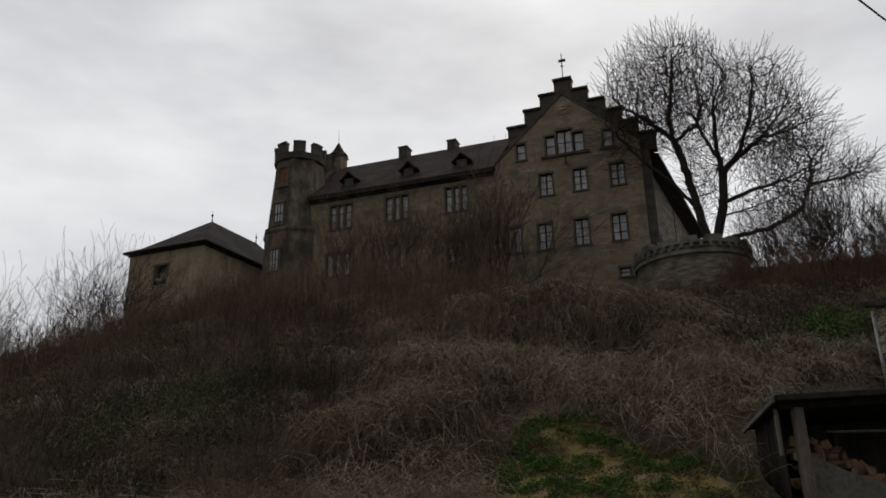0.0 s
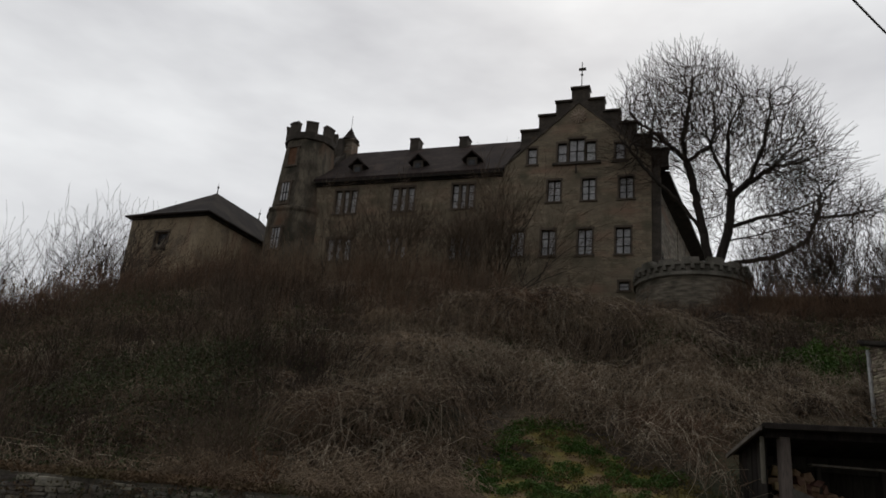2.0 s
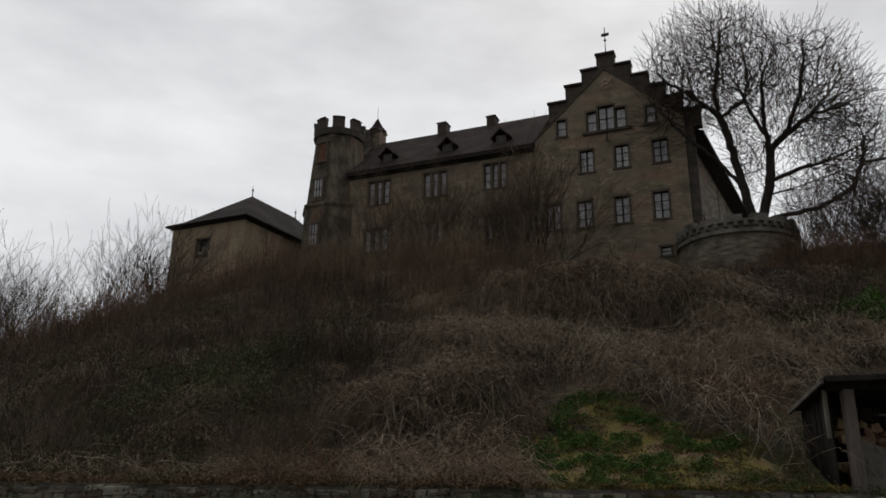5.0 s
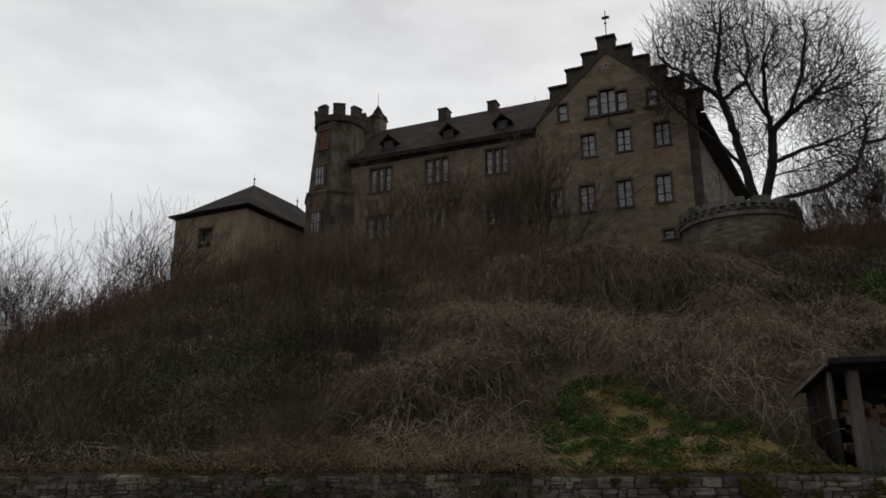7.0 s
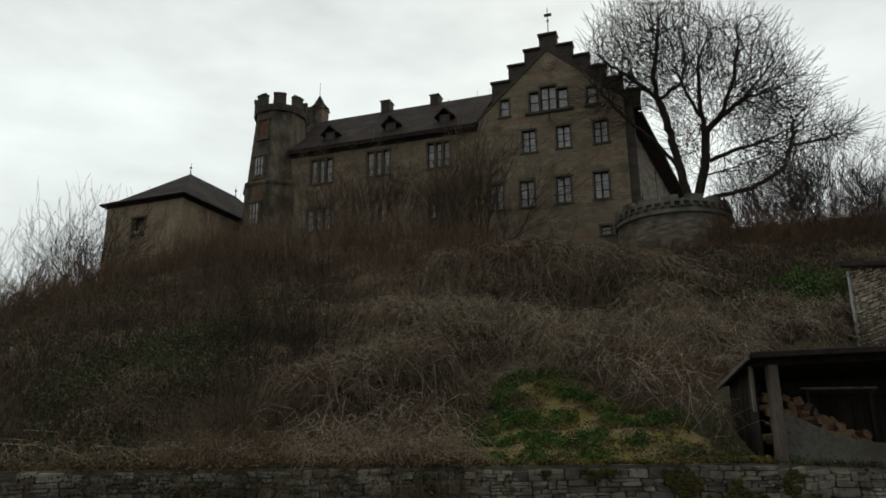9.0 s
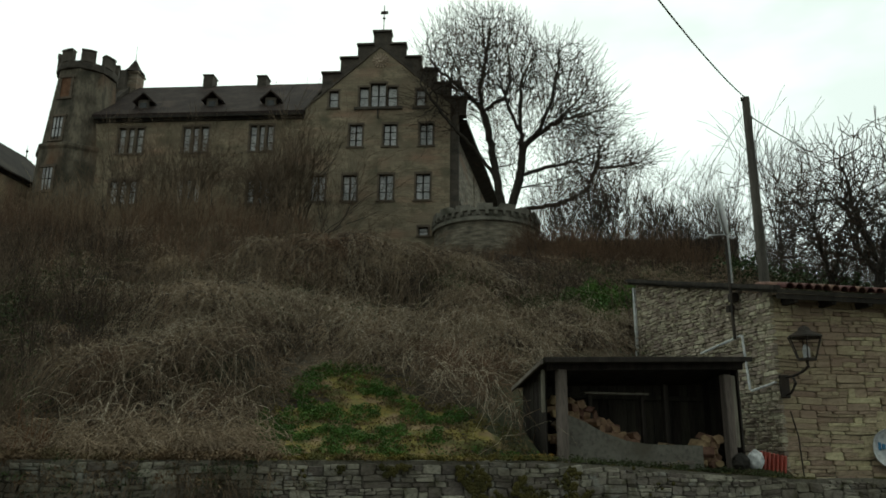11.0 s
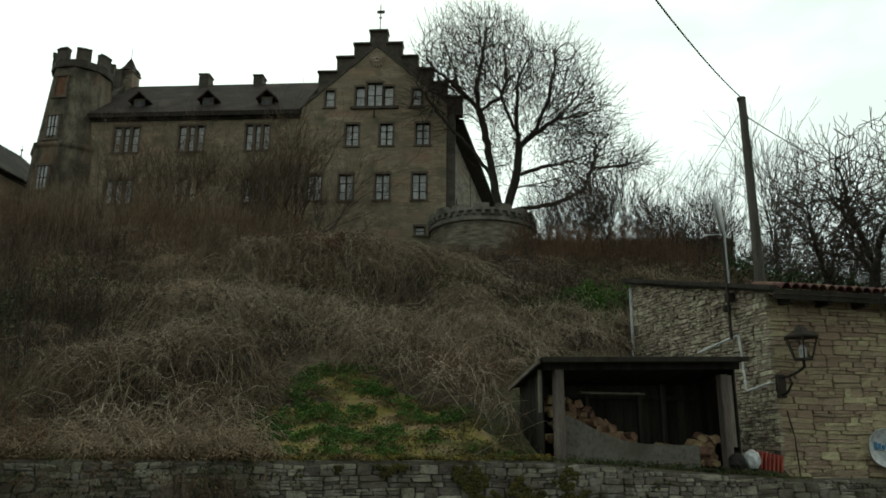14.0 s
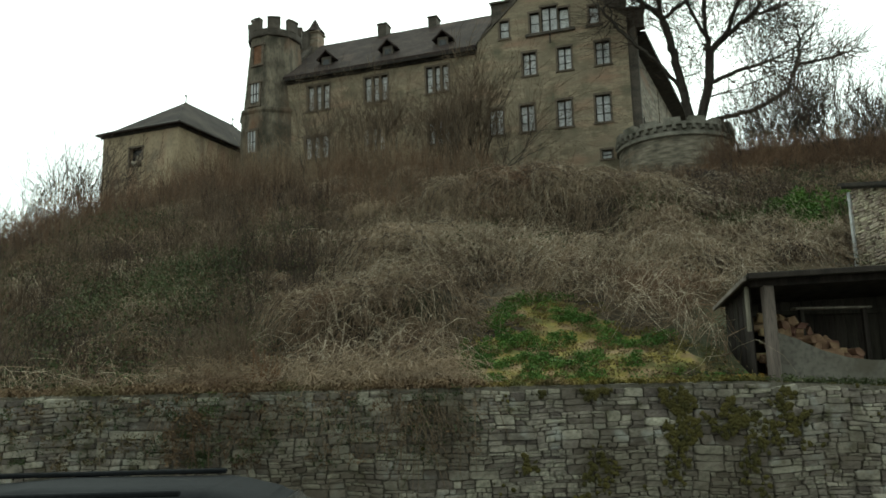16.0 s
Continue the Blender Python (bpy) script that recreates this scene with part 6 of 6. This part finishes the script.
leaves("leaf_scraps", np.array(tiny[:330]), 22, (0.015, 0.04), 0.3, 0.06, dead_leaf, "scraps of dead leaves on the moss")
leaves("herb_patch", np.array(spots), 130, (0.014, 0.038), 0.19, 0.2, leaf, "low bright green herbs in a patch above the wall")
spots = [(x, y, hill(x, y) + 0.6 * heaped(x, y) + 0.25) for x, y in zip(rs.normal(11.9, 0.8, 70), rs.normal(21.5, 0.5, 70))]
leaves("herb_patch", np.array(spots), 140, (0.03, 0.065), 0.35, 0.7, leaf, "green herbs on the slope beside the stone house")
spots = [at(az, d, 0.1) for az, d in zip(rs.uniform(37, 47, 110), rs.uniform(35, 44, 110))]
leaves("evergreen_hedge", np.array(spots), 90, (0.06, 0.14), 0.9, 1.7, ivy, "dark evergreen undergrowth behind the tiled house")
spots = [at(az, d, 0.1) for az, d in zip(rs.uniform(-34, -12, 620), rs.uniform(14.0, 32, 620))]
spots += [at(az, d, 0.1) for az, d in zip(rs.uniform(-8, 34, 170), rs.uniform(19, 34, 170))]
spots = [p for p in spots if p[1] > 13.0 and free(p[0], p[1])]
spots = [(x, y, z + mound(x, y)) for x, y, z in spots]
leaves("undergrowth", np.array(spots), 46, (0.02, 0.05), 0.7, 0.8, olive, "dull green undergrowth on the slope")
# green patches and dark bushes that break up the slope
for az, far, wide, count in ((-18, 21, 3.0, 70), (-11, 25, 2.0, 40), (19, 26, 2.2, 45), (25, 25, 1.6, 50), (27, 30, 2.5, 60), (32, 27, 2.0, 40)):
    green = [at(a, d, -0.15) for a, d in zip(rs.normal(az, wide, count), rs.normal(far, 1.6, count))]
    green = [(x, y, z + 0.6 * max(0.0, mound(x, y))) for x, y, z in green if free(x, y)]
    leaves("undergrowth", np.array(green), 80, (0.02, 0.05), 0.5, 0.7, olive, "green undergrowth among the brambles")
dark = [at(a, d, 0.0) for az, far in ((6, 27), (13, 25), (-2, 29), (17, 31), (-9, 33)) for a, d in zip(rs.normal(az, 1.2, 12), rs.normal(far, 0.8, 12))]
strips("shrub_thicket", *fans(np.array(dark), 10, (0.8, 1.9), 0.5, (0.007, 0.012)), twig, "dark bushes among the brambles", "shrubs")
# tufts along the edge of the wall top
edge = [(x, 12.3 + 0.25 * rs.uniform(), 2.42 + 0.04 * rs.uniform()) for x in rs.uniform(0.9, 5.6, 150)]
leaves("moss_tufts", np.array(edge), 40, (0.012, 0.035), 0.16, 0.1, moss_ground, "yellow-green moss along the wall top")
edge = [(x, 12.3 + 0.35 * rs.uniform(), 2.42 + 0.05 * rs.uniform()) for x in rs.uniform(-9.5, 1.0, 300)]
leaves("leaf_scraps", np.array(edge), 34, (0.015, 0.045), 0.24, 0.16, dead_leaf, "withered leaves along the wall top")
edge = [(x, 12.35 + 0.3 * rs.uniform(), wall_top(x) + 0.02) for x in rs.uniform(5.7, 10.6, 110)]
leaves("wall_top_weeds", np.array(edge), 26, (0.012, 0.035), 0.13, 0.12, olive, "small weeds on the wall top before the shed")
# what clings to the wall face
face = [(x, 12.24, z) for x, z in zip(np.concatenate([rs.uniform(-9, 1.0, 150), rs.normal(-3.6, 0.5, 60)]), rs.uniform(1.2, 2.35, 210))]
leaves("wall_growth", np.array(face[::2]), 55, (0.015, 0.04), 0.22, 0.3, dead_leaf, "withered creepers clinging to the retaining wall")
leaves("wall_growth", np.array(face[1::2]), 55, (0.012, 0.03), 0.2, 0.25, ivy, "dark moss and small creepers on the retaining wall")
bare = [(x, y, hill(x, y)) for x, y in zip(rs.uniform(-1.0, 1.8, 420), rs.uniform(13.6, 18.0, 420)) if not in_patch(x, y)]
strips("bramble_thicket", *arches(np.array(bare), (0.4, 1.2), (0.12, 0.5), (0.005, 0.008)), cane, "dry canes sprawling round the herb patch", "brambles")
leaves("dead_leaves", np.array(bare[:160]), 30, (0.018, 0.045), 0.4, 0.2, dead_leaf, "withered leaves strewn round the herb patch")
rim = [(x, y, hill(x, y)) for x, y in zip(rs.uniform(-0.5, 5.4, 1100), rs.uniform(13.0, 17.8, 1100)) if 0.85 < patch(x, y) < 1.6 and (x < 2 or y > 15) and free(x, y)]
strips("bramble_thicket", *arches(np.array(rim), (0.3, 1.0), (0.08, 0.3), (0.004, 0.008)), cane, "dry canes creeping over the rim of the herb patch", "brambles")
# moss cover over the herb patch
mx, my = np.arange(-0.45, 5.55, 0.15), np.arange(12.72, 17.6, 0.15)
mv, mf, idx = [], [], {}
for i, x in enumerate(mx):
    for j, y in enumerate(my):
        if in_patch(x, y):
            idx[i, j] = len(mv)
            mv.append((x, y, hill(x, y) + 0.04 + 0.03 * noise.noise((x * 4, y * 4, 0)) - 0.14 * smooth(0.55, 1.0, patch(x, y))))
for (i, j), k in idx.items():
    q = [(i, j), (i + 1, j), (i + 1, j + 1), (i, j + 1)]
    if all(c in idx for c in q):
        mf.append([idx[c] for c in q])
tagged(raw("moss_cover", mv, mf, moss_ground), "yellow-green moss and leaf litter above the wall", "moss", kind="stuff")
spots = [(x, y, 2.44) for x, y in zip(rs.uniform(5.0, 5.75, 30), rs.uniform(12.6, 12.85, 30))]
leaves("leaf_litter", np.array(spots), 20, (0.02, 0.04), 0.08, 0.08, orange_moss, "orange leaf litter on the wall top beside the shed")
